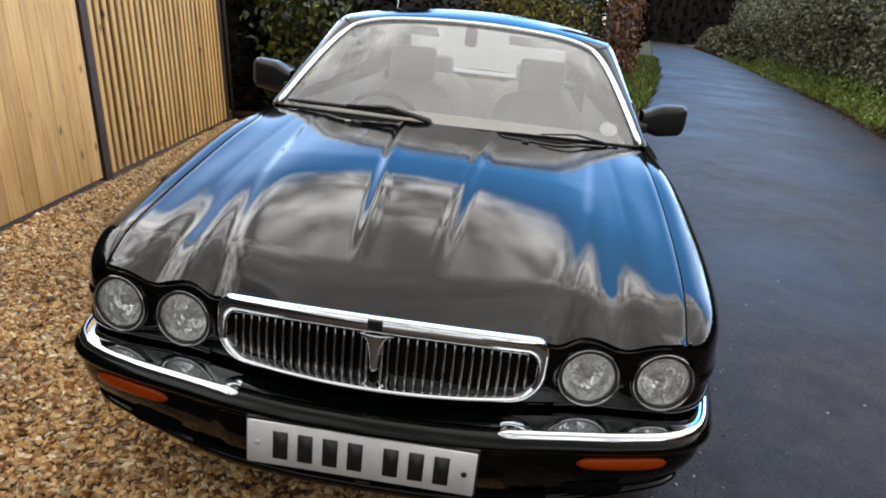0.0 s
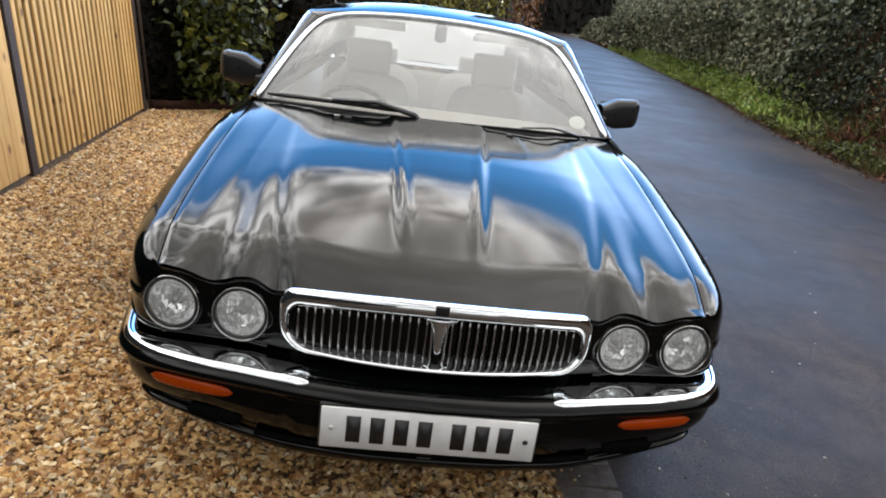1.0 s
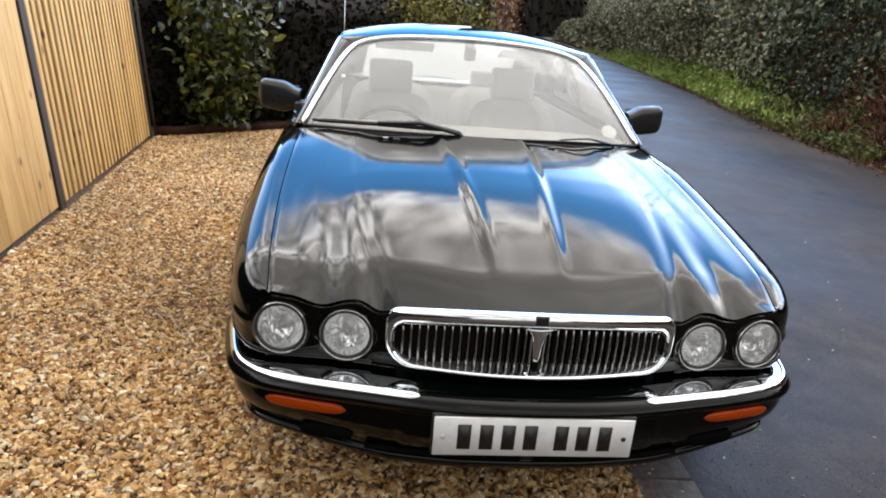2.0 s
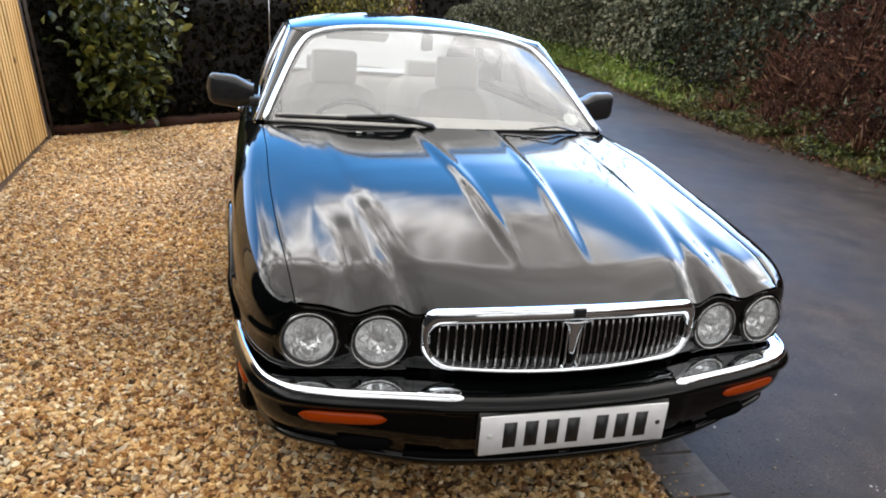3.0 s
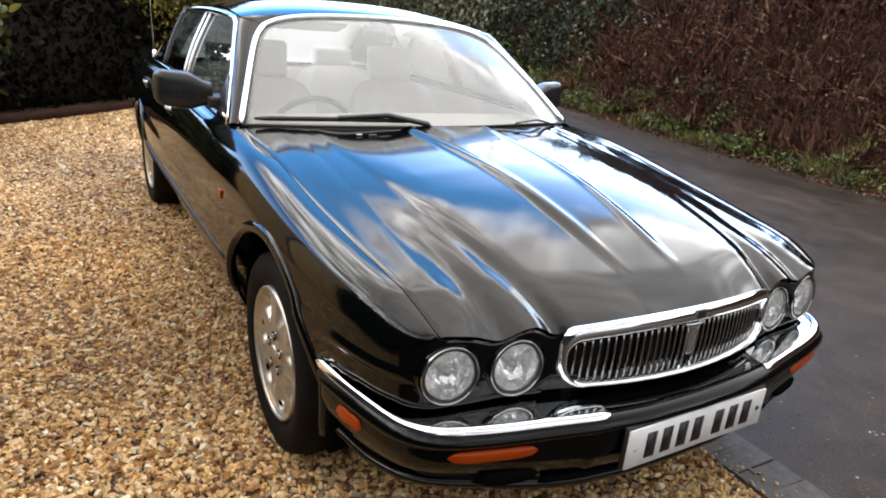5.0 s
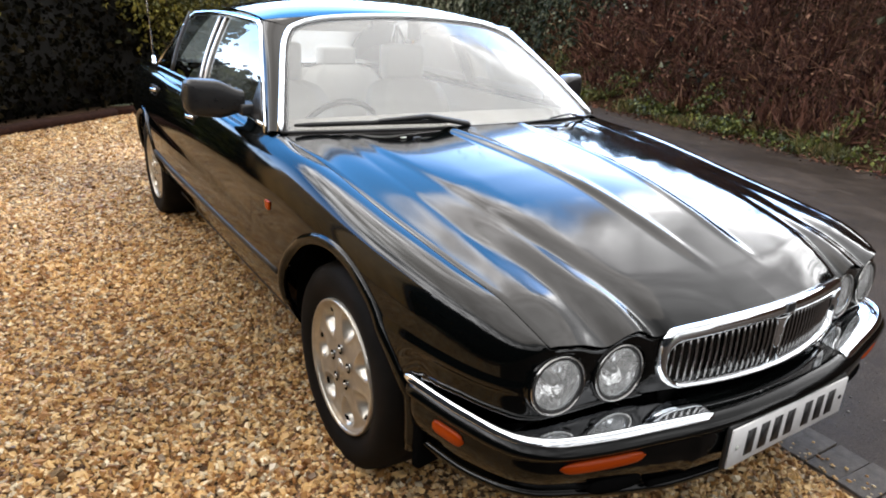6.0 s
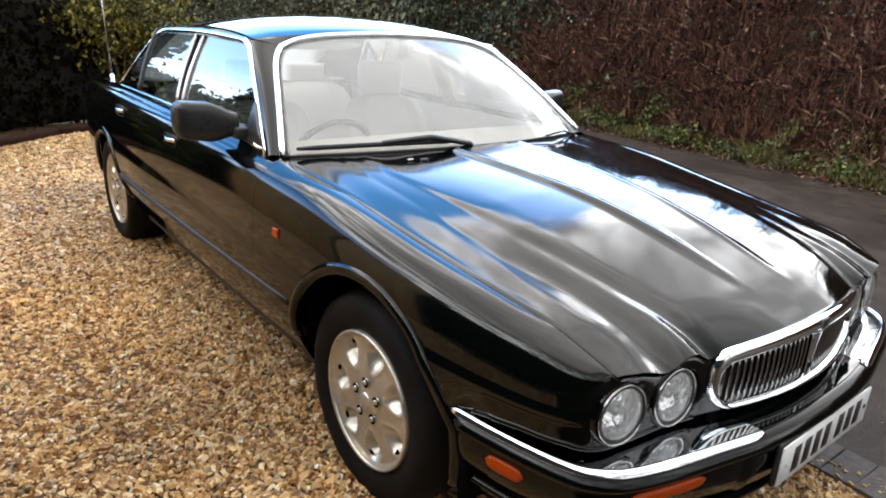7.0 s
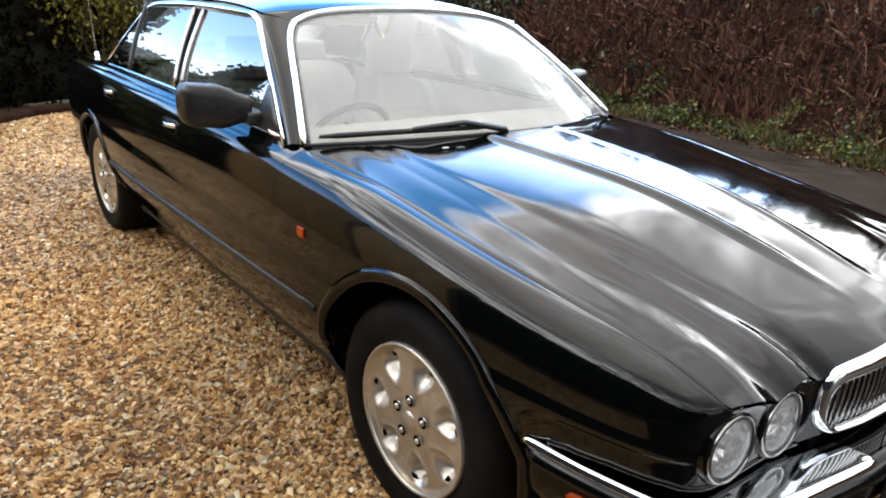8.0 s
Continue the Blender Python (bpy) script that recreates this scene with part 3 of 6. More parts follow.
def gravel_stones():
    # a broken flint: a skewed block with two faces tapering to an edge
    chip = np.array([(-0.9, -0.7, -0.7), (0.8, -0.9, -0.8), (1.0, 0.6, -0.6), (-0.6, 0.9, -0.8), (-0.7, -0.5, 0.5), (0.5, -0.6, 0.9), (0.6, 0.5, 0.6), (-0.4, 0.5, 1.0)])
    chip_tris = np.array([(0, 2, 1), (0, 3, 2), (4, 5, 6), (4, 6, 7), (0, 1, 5), (0, 5, 4), (1, 2, 6), (1, 6, 5), (2, 3, 7), (2, 7, 6), (3, 0, 4), (3, 4, 7)])
    octa = np.array([(1, 0, 0), (-1, 0, 0), (0, 1, 0), (0, -1, 0), (0, 0, 1), (0, 0, -1)], float)
    octa_tris = np.array([(0, 2, 4), (2, 1, 4), (1, 3, 4), (3, 0, 4), (2, 0, 5), (1, 2, 5), (3, 1, 5), (0, 3, 5)])
    xy = rng.uniform((-3.1, -0.2), (0.5, 8.3), (238000, 2))
    keep = gravel_area(xy[:, 0], xy[:, 1])
    near = np.hypot(xy[:, 0] + 1.0, xy[:, 1] - 0.3)
    keep &= rng.uniform(0, 1, len(xy)) < np.interp(near, [0, 3.0, 5.0, 8.5], [1.0, 0.95, 0.75, 0.5])
    keep &= ~((np.abs(xy[:, 0]) < 0.6) & (xy[:, 1] > 1.3) & (xy[:, 1] < 4.6))
    xy, near = xy[keep], near[keep]
    n = len(xy)
    base = np.interp(near, [0, 3.0, 5.0, 8.5], [0.0086, 0.0094, 0.0115, 0.0142])
    size = (base * rng.lognormal(0, 0.28, n))[:, None] * rng.uniform((0.8, 0.55, 0.32), (1.75, 1.05, 0.75), (n, 3))
    z = rng.uniform(0.0, 0.012, n) + 0.008 * np.sin(xy[:, 0] * 3.1) * np.sin(xy[:, 1] * 2.3)
    at, turn = np.column_stack([xy, z]), turns_of(rng, n, 0.75)
    fine = near < 2.9
    v, t = scattered(at[fine], turn[fine], size[fine], chip, chip_tris)
    v += rng.normal(0, 0.0018, v.shape)
    v2, t2 = scattered(at[~fine], turn[~fine], size[~fine] * 1.15, octa, octa_tris)
    t, v = np.vstack([t, t2 + len(v)]), np.vstack([v, v2])
    return stuff("gravel", v, t, GRAVEL, "loose tan and cream flint gravel covering the drive", "gravel")


gravel_stones()


# ---- hedges, bank, verge ----
def bank_point(y, v, rough=1.0):
    """The bank beside the lane: v runs from the kerb over the verge and up the slope."""
    off = np.interp(v, [0, 0.16, 0.22, 0.6, 1.0], [0.05, 0.75, 0.95, 1.75, 2.6])
    z = np.interp(v, [0, 0.16, 0.22, 0.6, 1.0], [-0.02, 0.16, 0.30, 1.9, 3.0])
    b = np.sin(y * 0.9) * 0.5 + np.sin(y * 2.3 + 1.0) * 0.3 + np.sin(y * 4.1 + v * 7) * 0.2
    return np.array([edge_r(y) + off + rough * 0.22 * b * np.clip(v * 2 - 0.3, 0, 1), y, z])


bank = sheet("bank", lambda u, v: bank_point(u, v), list(np.arange(-16, 30, 0.4)) + list(np.arange(30, 121, 3.0)), np.linspace(0, 1, 18), SOIL, label="earth bank under ivy beside the lane")
tagged(bank, category="bank", kind="structure")


def bank_leaves(name, count, y0, y1, v0, v1, size, mat, label, out=0.22, category="hedge", weight=None, power=1.0, lift=0.0):
    y, v = y0 + (y1 - y0) * rng.uniform(0, 1, count) ** power, rng.uniform(v0, v1, count)
    if weight is not None:
        k = rng.uniform(0, 1, count) < weight(y, v)
        y, v = y[k], v[k]
    p = np.array([bank_point(a, b) for a, b in zip(y, v)])
    clump = np.array([noise.noise(Vector((a * 1.9, b * 6, 3.0))) for a, b in zip(y, v)])
    d = out * (0.4 + 1.2 * np.clip(clump + 0.3, 0, 1)) * rng.uniform(0.2, 1.0, len(y))
    p[:, 0] -= d
    p[:, 2] += d * 0.4 + lift * rng.uniform(0, 1, len(y)) ** 2 * (0.5 + clump)
    vv, tt = leaves(rng, p, size)
    return stuff(name, vv, tt, mat, label, category)


def ivy_share(y, v):
    return np.clip((y - 6.6 + 2.0 * np.sin(v * 9 + y)) / 3.5, 0.02, 1.0)


bank_leaves("ivy", 26000, -5, 16, 0.24, 1.0, 0.095, IVY, "dark glossy ivy hanging over the lane bank", 0.35, weight=ivy_share)
bank_leaves("ivy", 16000, 14, 45, 0.30, 1.0, 0.14, HEDGEROW, "grey green and brown hedgerow further along the lane", 0.55)
bank_leaves("verge_weeds", 13000, 12.5, 45, 0.04, 0.36, 0.10, GRASS, "bright rough green verge along the lane", 0.25, "weeds")
bank_leaves("ivy", 9000, 44, 120, 0.2, 1.0, 0.34, HEDGEROW, "distant dark hedge along the lane", 0.5)
bank_leaves("dry_leaves", 22000, -6, 8.5, 0.17, 1.0, 0.05, DRY, "dead brown bracken and bramble leaves on the bank", 0.3, "bracken")
bank_leaves("ivy", 2600, -5, 8, 0.45, 1.0, 0.045, PALE, "grey green trailing leaves among the dead bramble", 0.38, weight=lambda y, v: np.array([1.0 * (noise.noise(Vector((a * 0.8, b * 3, 5.0))) > 0.10) for a, b in zip(y, v)]))
bank_leaves("weed_clumps", 24000, -5, 12, 0.03, 0.25, 0.05, WEED, "taller leafy weeds in clumps on the verge", 0.34, "weeds", weight=lambda y, v: np.array([1.0 * (noise.noise(Vector((a * 1.7, b * 4, 9.0))) > 0.14) for a, b in zip(y, v)]))
bank_leaves("verge_weeds", 22000, -5, 20, 0.0, 0.30, 0.05, WEED, "low green weeds on the verge", 0.08, "weeds", weight=lambda y, v: np.array([0.1 + 0.9 * (noise.noise(Vector((a * 1.1, b * 5, 2.0))) > 0.02) for a, b in zip(y, v)]))


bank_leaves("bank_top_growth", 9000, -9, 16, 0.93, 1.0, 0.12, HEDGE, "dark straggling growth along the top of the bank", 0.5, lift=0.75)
bank_leaves("bank_top_growth", 14000, 13, 75, 0.6, 1.0, 0.20, HEDGEROW, "grey green bushes over the bank further along the lane", 0.9, lift=5.5)


def grass_blades(name, count, y0, y1, v0, v1, h, label, mat=None, wide=1.0, tilt=0.5):
    y, v = rng.uniform(y0, y1, count), rng.uniform(v0, v1, count)
    k = np.array([noise.noise(Vector((a * 1.3, b * 9, 7.0))) for a, b in zip(y, v)]) > -0.05
    y, v = y[k], v[k]
    p = np.array([bank_point(a, b, 1.0) for a, b in zip(y, v)])
    blade = np.array([(-0.06, 0, 0), (0.06, 0, 0), (0.03, 0.18, 0.6), (0.0, 0.5, 1.0)])
    n = len(p)
    s = h * rng.uniform(0.5, 1.4, (n, 1)) * np.array([[wide, 1.0, 1.0]])
    vv, tt = scattered(p, turns_of(rng, n, tilt), s, blade, np.array([(0, 1, 2), (0, 2, 3)]))
    return stuff(name, vv, tt, mat or GRASS, label, "grass")


grass_blades("dead_grass", 74000, -6, 9, 0.10, 1.0, 0.26, "tufts of dead reddish brown grass on the bank", DRY, 0.28, 0.9)
grass_blades("dead_grass", 16000, -6, 10, 0.08, 0.46, 0.20, "straw coloured dead grass hanging over the verge", STRAW, 0.2, 0.9)
grass_blades("grass", 44000, -5, 13, 0.0, 0.27, 0.12, "uneven green grass on the lane verge", TURF)
grass_blades("grass", 9000, 12.5, 18, 0.0, 0.26, 0.11, "brighter green grass further along the verge")
grass_blades("grass", 16000, 10, 60, 0.02, 0.26, 0.20, "green grass verge along the lane")


def bramble_stems(count):
    verts, faces = [], []
    for _ in range(count):
        y, v = rng.uniform(-5, 7.5), rng.uniform(0.2, 0.95)
        p = Vector(bank_point(y, v))
        d = Vector((rng.uniform(-0.5, 0.1), rng.uniform(-0.5, 0.5), rng.uniform(0.2, 0.9))) * rng.uniform(0.4, 1.0)
        path = [p + d * t + Vector((-0.25 * t, 0, -0.75 * t * t * rng.uniform(0.5, 1.2))) for t in np.linspace(0, 1.1, 6)]
        vv, ff = tube_verts(path, [0.0045, 0.004, 0.0035, 0.003, 0.0025, 0.0015], 3)
        k = len(verts)
        verts += vv
        faces += [tuple(i + k for i in q) for q in ff if len(q) == 4]
    return stuff("bramble", np.array(verts), np.array(faces), DRY, "arching dead brown bramble stems on the bank", "bramble", True)


bramble_stems(3200)


def hedge_line(name, path, height, depth, count, size, mat, label, core_label, lean=0.25, base=0.0):
    """A hedge along a line in plan: an uneven core coloured near-black as shade, and a coat of leaves."""
    xs = np.concatenate([[0], np.cumsum([(b - a).length for a, b in zip(path, path[1:])])])
    px, py = smooth_curve(xs, [p.x for p in path]), smooth_curve(xs, [p.y for p in path])

    def at(u, v):
        x, y = float(px(u)), float(py(u))
        tx, ty = float(px(min(u + 0.05, xs[-1])) - px(max(u - 0.05, 0))), float(py(min(u + 0.05, xs[-1])) - py(max(u - 0.05, 0)))
        n = Vector((-ty, tx, 0)).normalized()
        bulge = noise.noise(Vector((u * 0.9, v * 2.5, height))) * 0.35 + noise.noise(Vector((u * 2.7, v * 6, 1.0))) * 0.15
        back = depth * np.interp(v, [0, 0.08, 0.8, 1.0], [0.35, 0.2, 0.3, 1.0]) - bulge * lean
        return np.array([x + n.x * back, y + n.y * back, base + height * v])
    sheet(name, at, np.arange(0, xs[-1] + 0.01, 0.25), np.linspace(0, 1, 14), HEDGE_SHADE, label=core_label)
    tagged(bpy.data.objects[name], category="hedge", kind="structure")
    u, v = rng.uniform(0, xs[-1], count), rng.uniform(0.02, 1.02, count)
    p = np.array([at(a, b) for a, b in zip(u, v)]) + rng.normal(0, 0.09, (count, 3)) * np.array([[1, 1, 0.5]])
    vv, tt = leaves(rng, p, size)
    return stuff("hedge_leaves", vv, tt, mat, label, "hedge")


hedge_line("hedge_back", [Vector((-5.5, 5.3, 0)), Vector((-2.9, 6.1, 0)), Vector((-2.0, 6.9, 0)), Vector((-0.6, 8.0, 0)), Vector((0.9, 8.9, 0)), Vector((1.5, 12.0, 0))], 1.75, 1.0, 16000, 0.08, HEDGE, "dense dull hedge foliage behind the drive, darkened for shade", "near-black sheet for the shade in the hedge behind the drive")
# Unseen hedge, added to darken what the front wing mirrors.
hedge_line("hedge_drive", [Vector((-1.6, -9.0, 0)), Vector((-1.9, -5.0, 0)), Vector((-2.15, -1.5, 0)), Vector((-2.36, 1.75, 0))], 2.0, 0.5, 5000, 0.08, HEDGE, "unseen dark hedge added beside the drive", "near-black sheet for the shade in the added hedge")
hedge_line("hedge_copper", [Vector((2.35, 16.0, 0)), Vector((3.0, 18.0, 0)), Vector((3.9, 21.0, 0))], 4.0, 0.8, 5000, 0.12, BEECH, "copper brown beech hedge along the lane", "inside of the copper hedge")
hedge_line("hedge_lane", [Vector((0.7, 10.5, 0)), Vector((1.2, 13.0, 0)), Vector((2.3, 16.4, 0))], 2.9, 0.9, 7000, 0.09, LAUREL, "green shrubs beside the lane", "inside of the green shrubs")
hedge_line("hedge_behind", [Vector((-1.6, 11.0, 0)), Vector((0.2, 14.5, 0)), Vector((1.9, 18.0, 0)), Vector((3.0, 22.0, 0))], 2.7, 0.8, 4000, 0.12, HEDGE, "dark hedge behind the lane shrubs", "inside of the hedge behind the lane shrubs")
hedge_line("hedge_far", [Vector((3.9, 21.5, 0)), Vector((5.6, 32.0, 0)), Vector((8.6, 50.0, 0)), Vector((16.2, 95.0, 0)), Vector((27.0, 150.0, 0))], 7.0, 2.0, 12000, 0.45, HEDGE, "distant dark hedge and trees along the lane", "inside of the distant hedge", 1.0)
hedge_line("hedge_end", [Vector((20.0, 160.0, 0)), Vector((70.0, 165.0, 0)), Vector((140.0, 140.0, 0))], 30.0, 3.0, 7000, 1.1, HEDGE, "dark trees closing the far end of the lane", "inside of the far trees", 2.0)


def left_verge():
    n = 9000
    y = rng.uniform(8.5, 40, n)
    x = edge_l(y) - rng.uniform(0.0, 1.2, n)
    blade = np.array([(-0.06, 0, 0), (0.06, 0, 0), (0.03, 0.18, 0.6), (0.0, 0.5, 1.0)])
    p = np.column_stack([x, y, np.full(n, 0.0)])
    vv, tt = scattered(p, turns_of(rng, n, 0.5), 0.2 * rng.uniform(0.5, 1.4, (n, 1)) * np.ones((1, 3)), blade, np.array([(0, 1, 2), (0, 2, 3)]))
    return stuff("grass", vv, tt, GRASS, "green grass strip beside the copper hedge", "grass")


left_verge()


def laurel(at, height, spread, count, mat=None, label="upright laurel shrub with glossy green leaves before the hedge", name="laurel_shrub", leaf=0.105, low=0.6):
    shrub = thing(name, label, "shrub", at)
    c = Vector(at)
    stems = []
    for k in range(9):
        a = k * 2.4
        tip = c + Vector((math.cos(a) * spread * 0.55, math.sin(a) * spread * 0.4, height * (0.6 + 0.4 * ((k * 37) % 10) / 10)))
        path = [c.lerp(tip, t) + Vector((0, 0, 0.1 * math.sin(3 * t))) for t in np.linspace(0, 1, 6)]
        tube("stem", path, [0.018, 0.016, 0.013, 0.010, 0.007, 0.004], BARK, shrub, sides=6)
        stems.append(path)
    pts = []
    for _ in range(count):
        path = stems[rng.integers(len(stems))]
        i = rng.uniform(low, 5)
        p = path[int(i)].lerp(path[min(int(i) + 1, 5)], i % 1)
        pts.append(p + Vector(rng.normal(0, 1, 3) * np.array((0.16, 0.16, 0.13)) * spread / 0.55))
    c2 = np.array(pts)
    v, t = scattered(c2, turns_of(rng, len(c2), 1.25), leaf * rng.uniform(0.6, 1.3, (len(c2), 1)) * np.array([[0.74, 1.0, 1.0]]), ROUND_LEAF, ROUND_TRIS)
    me = mesh_of("foliage", v, [tuple(q) for q in t.tolist()], mat or LAUREL, False)
    place("foliage", me, shrub, "glossy yellow-green leaves")
    return shrub


laurel((-2.28, 6.40, 0.0), 1.75, 0.6, 2000)
laurel((0.35, 8.55, 0.0), 1.8, 0.8, 6000, GOLD, "yellow green shrub topping the hedge by the lane", "golden_shrub", 0.06, 3.0)


def conifer(at, height, radius, count):
    tree = thing("conifer_tree", "dark green conifer standing beyond the hedge", "tree", at)
    c = Vector(at)
    tube("trunk", [c + Vector((0, 0, height * t)) for t in np.linspace(0, 1, 8)], [0.22 * (1 - 0.95 * t) + 0.01 for t in np.linspace(0, 1, 8)], BARK, tree)
    pts = []
    limbs_v, limbs_f = [], []
    for k in range(90):
        h = 0.12 + 0.86 * k / 90
        a = k * 2.399
        reach = radius * (1.02 - h) * rng.uniform(0.7, 1.15)
        tip = c + Vector((math.cos(a) * reach, math.sin(a) * reach, height * h - 0.25 * reach))
        root = c + Vector((0, 0, height * h))
        vv, ff = tube_verts([root, root.lerp(tip, 0.5), tip], [0.03, 0.02, 0.008], 4)
        limbs_f += [tuple(i + len(limbs_v) for i in q) for q in ff]
        limbs_v += vv
        for _ in range(count // 90):
            pts.append(root.lerp(tip, rng.uniform(0.1, 1.05)) + Vector(rng.normal(0, 0.16, 3)))
    place("limbs", mesh_of("limbs", limbs_v, limbs_f, BARK), tree)
    v, t = leaves(rng, np.array(pts), 0.2)
    place("crown", mesh_of("crown", v, [tuple(q) for q in t.tolist()], HEDGE, False), tree)
    return tree


conifer((-6.5, 15.5, 0), 4.6, 1.5, 5400)
conifer((-9.5, 11.0, 0), 4.6, 1.6, 4500)
conifer((-2.3, 12.6, 0), 4.3, 1.25, 5400)


# ---- the car ----
car = thing("saloon_car", "very dark green four-door saloon car with chrome grille on gravel", "car", (0, 2.4, 0))
HUB_F, HUB_R, HUB_Z, HUB_X = 0.92, 3.79, 0.303, 0.85
LAMPS = ((0.666, 0.590, 0.077), (0.492, 0.584, 0.077))
Y_DOOR1, Y_DOOR2, Y_DOOR3 = 1.575, 2.66, 3.56
ARCH_F, ARCH_R = (HUB_F, 0.312, 0.395), (HUB_R, 0.300, 0.365)

plan_x = [0, 0.25, 0.40, 0.50, 0.62, 0.70, 0.757, 0.802, 0.832, 0.857, 0.880, 0.895, 0.905, 0.910, 0.910, 0.900, 0.885, 0.845, 0.78, 0.70, 0.55, 0]
plan_y = [0.10, 0.112, 0.145, 0.168, 0.180, 0.190, 0.217, 0.290, 0.400, 0.560, 0.80, 1.10, 1.60, 2.2, 2.9, 3.4, 3.9, 4.4, 4.75, 4.93, 4.99, 5.02]
plan_s = np.concatenate([[0], np.cumsum(np.hypot(np.diff(plan_x), np.diff(plan_y)))])
plan_px, plan_py = smooth_curve(plan_s, plan_x), smooth_curve(plan_s, plan_y)
S_ALL = np.linspace(0, plan_s[-1], 4000)
Y_ALL = plan_py(S_ALL)


def s_of(y):
    return float(np.interp(y, Y_ALL, S_ALL))


S_CORNER = plan_s[5]
top_x = smooth_curve([0.18, 0.33, 0.56, 0.9, 1.25, 1.57, 1.8, 2.8, 3.5, 3.9, 4.4, 4.8, 5.02], [0.70, 0.718, 0.74, 0.760, 0.770, 0.788, 0.800, 0.800, 0.795, 0.785, 0.74, 0.68, 0.6])
top_z = smooth_curve([0.18, 0.225, 0.33, 0.55, 0.8, 1.25, 1.57, 1.7, 2.2, 2.8, 3.5, 3.9, 4.4, 4.8, 5.02], [0.688, 0.712, 0.740, 0.772, 0.806, 0.868, 0.893, 0.905, 0.920, 0.932, 0.932, 0.922, 0.90, 0.87, 0.83])
hood_front = smooth_curve([0, 0.2, 0.35, 0.42, 0.55, 0.65, 0.70, 0.75], [0.082, 0.094, 0.124, 0.142, 0.150, 0.165, 0.183, 0.20])


hood_rise = smooth_curve([0.0, 0.1, 0.2, 0.45, 0.75, 0.85, 0.95, 1.4, 1.65], [0.0, 0.0, 0.001, 0.006, 0.0120, 0.0115, 0.0080, -0.0135, -0.0255])


def hood_z(x, y):
    a = abs(x)
    z = 0.710 + 0.1407 * (y - 0.1) + 0.045 * (y - 0.1) * (1.4 - y) / 1.3
    z += float(hood_rise(y)) * (1 - step(0.40, 0.62, a))
    z += (0.004 + 0.032 * step(0.05, 0.75, y)) * max(0.0, 1 - (a / 0.62) ** 2)
    xc = np.interp(y, [0.2, 0.7, 1.4], [0.105, 0.14, 0.195])
    z += 0.008 * (1 - step(xc - 0.016, xc + 0.022, a)) * step(0.18, 0.5, y)
    z += 0.004 * math.exp(-((a - xc + 0.018) / 0.016) ** 2) * step(0.18, 0.5, y)
    xo = np.interp(y, [0.1, 0.35, 0.7, 1.25], [0.400, 0.452, 0.503, 0.555])
    z -= np.interp(y, [0.1, 0.4, 0.7, 1.3], [0.015, 0.006, 0.001, 0.0]) * math.exp(-((a - xo) / 0.034) ** 2)
    z += 0.0028 * (1 - step(xo - 0.030, xo + 0.008, a)) * step(0.16, 0.5, y)
    xv = np.interp(y, [0.14, 0.42, 0.8, 1.2], [0.560, 0.570, 0.615, 0.675])
    z -= np.interp(y, [0.12, 0.4, 0.65, 0.9], [0.022, 0.010, 0.003, 0.0]) * math.exp(-((a - xv) / 0.050) ** 2)
    xs = float(top_x(max(y, 0.18)))
    z += (float(top_z(max(y, 0.2))) - z) * step(xs - 0.16, xs, a) * step(0.12, 0.3, y)
    d = y - float(hood_front(a))
    z -= (0.028 + 0.014 * float(step(0.12, 0.34, a)) * (1 - float(step(0.40, 0.47, a)))) * max(0.0, 1 - d / 0.17) ** 2
    return z


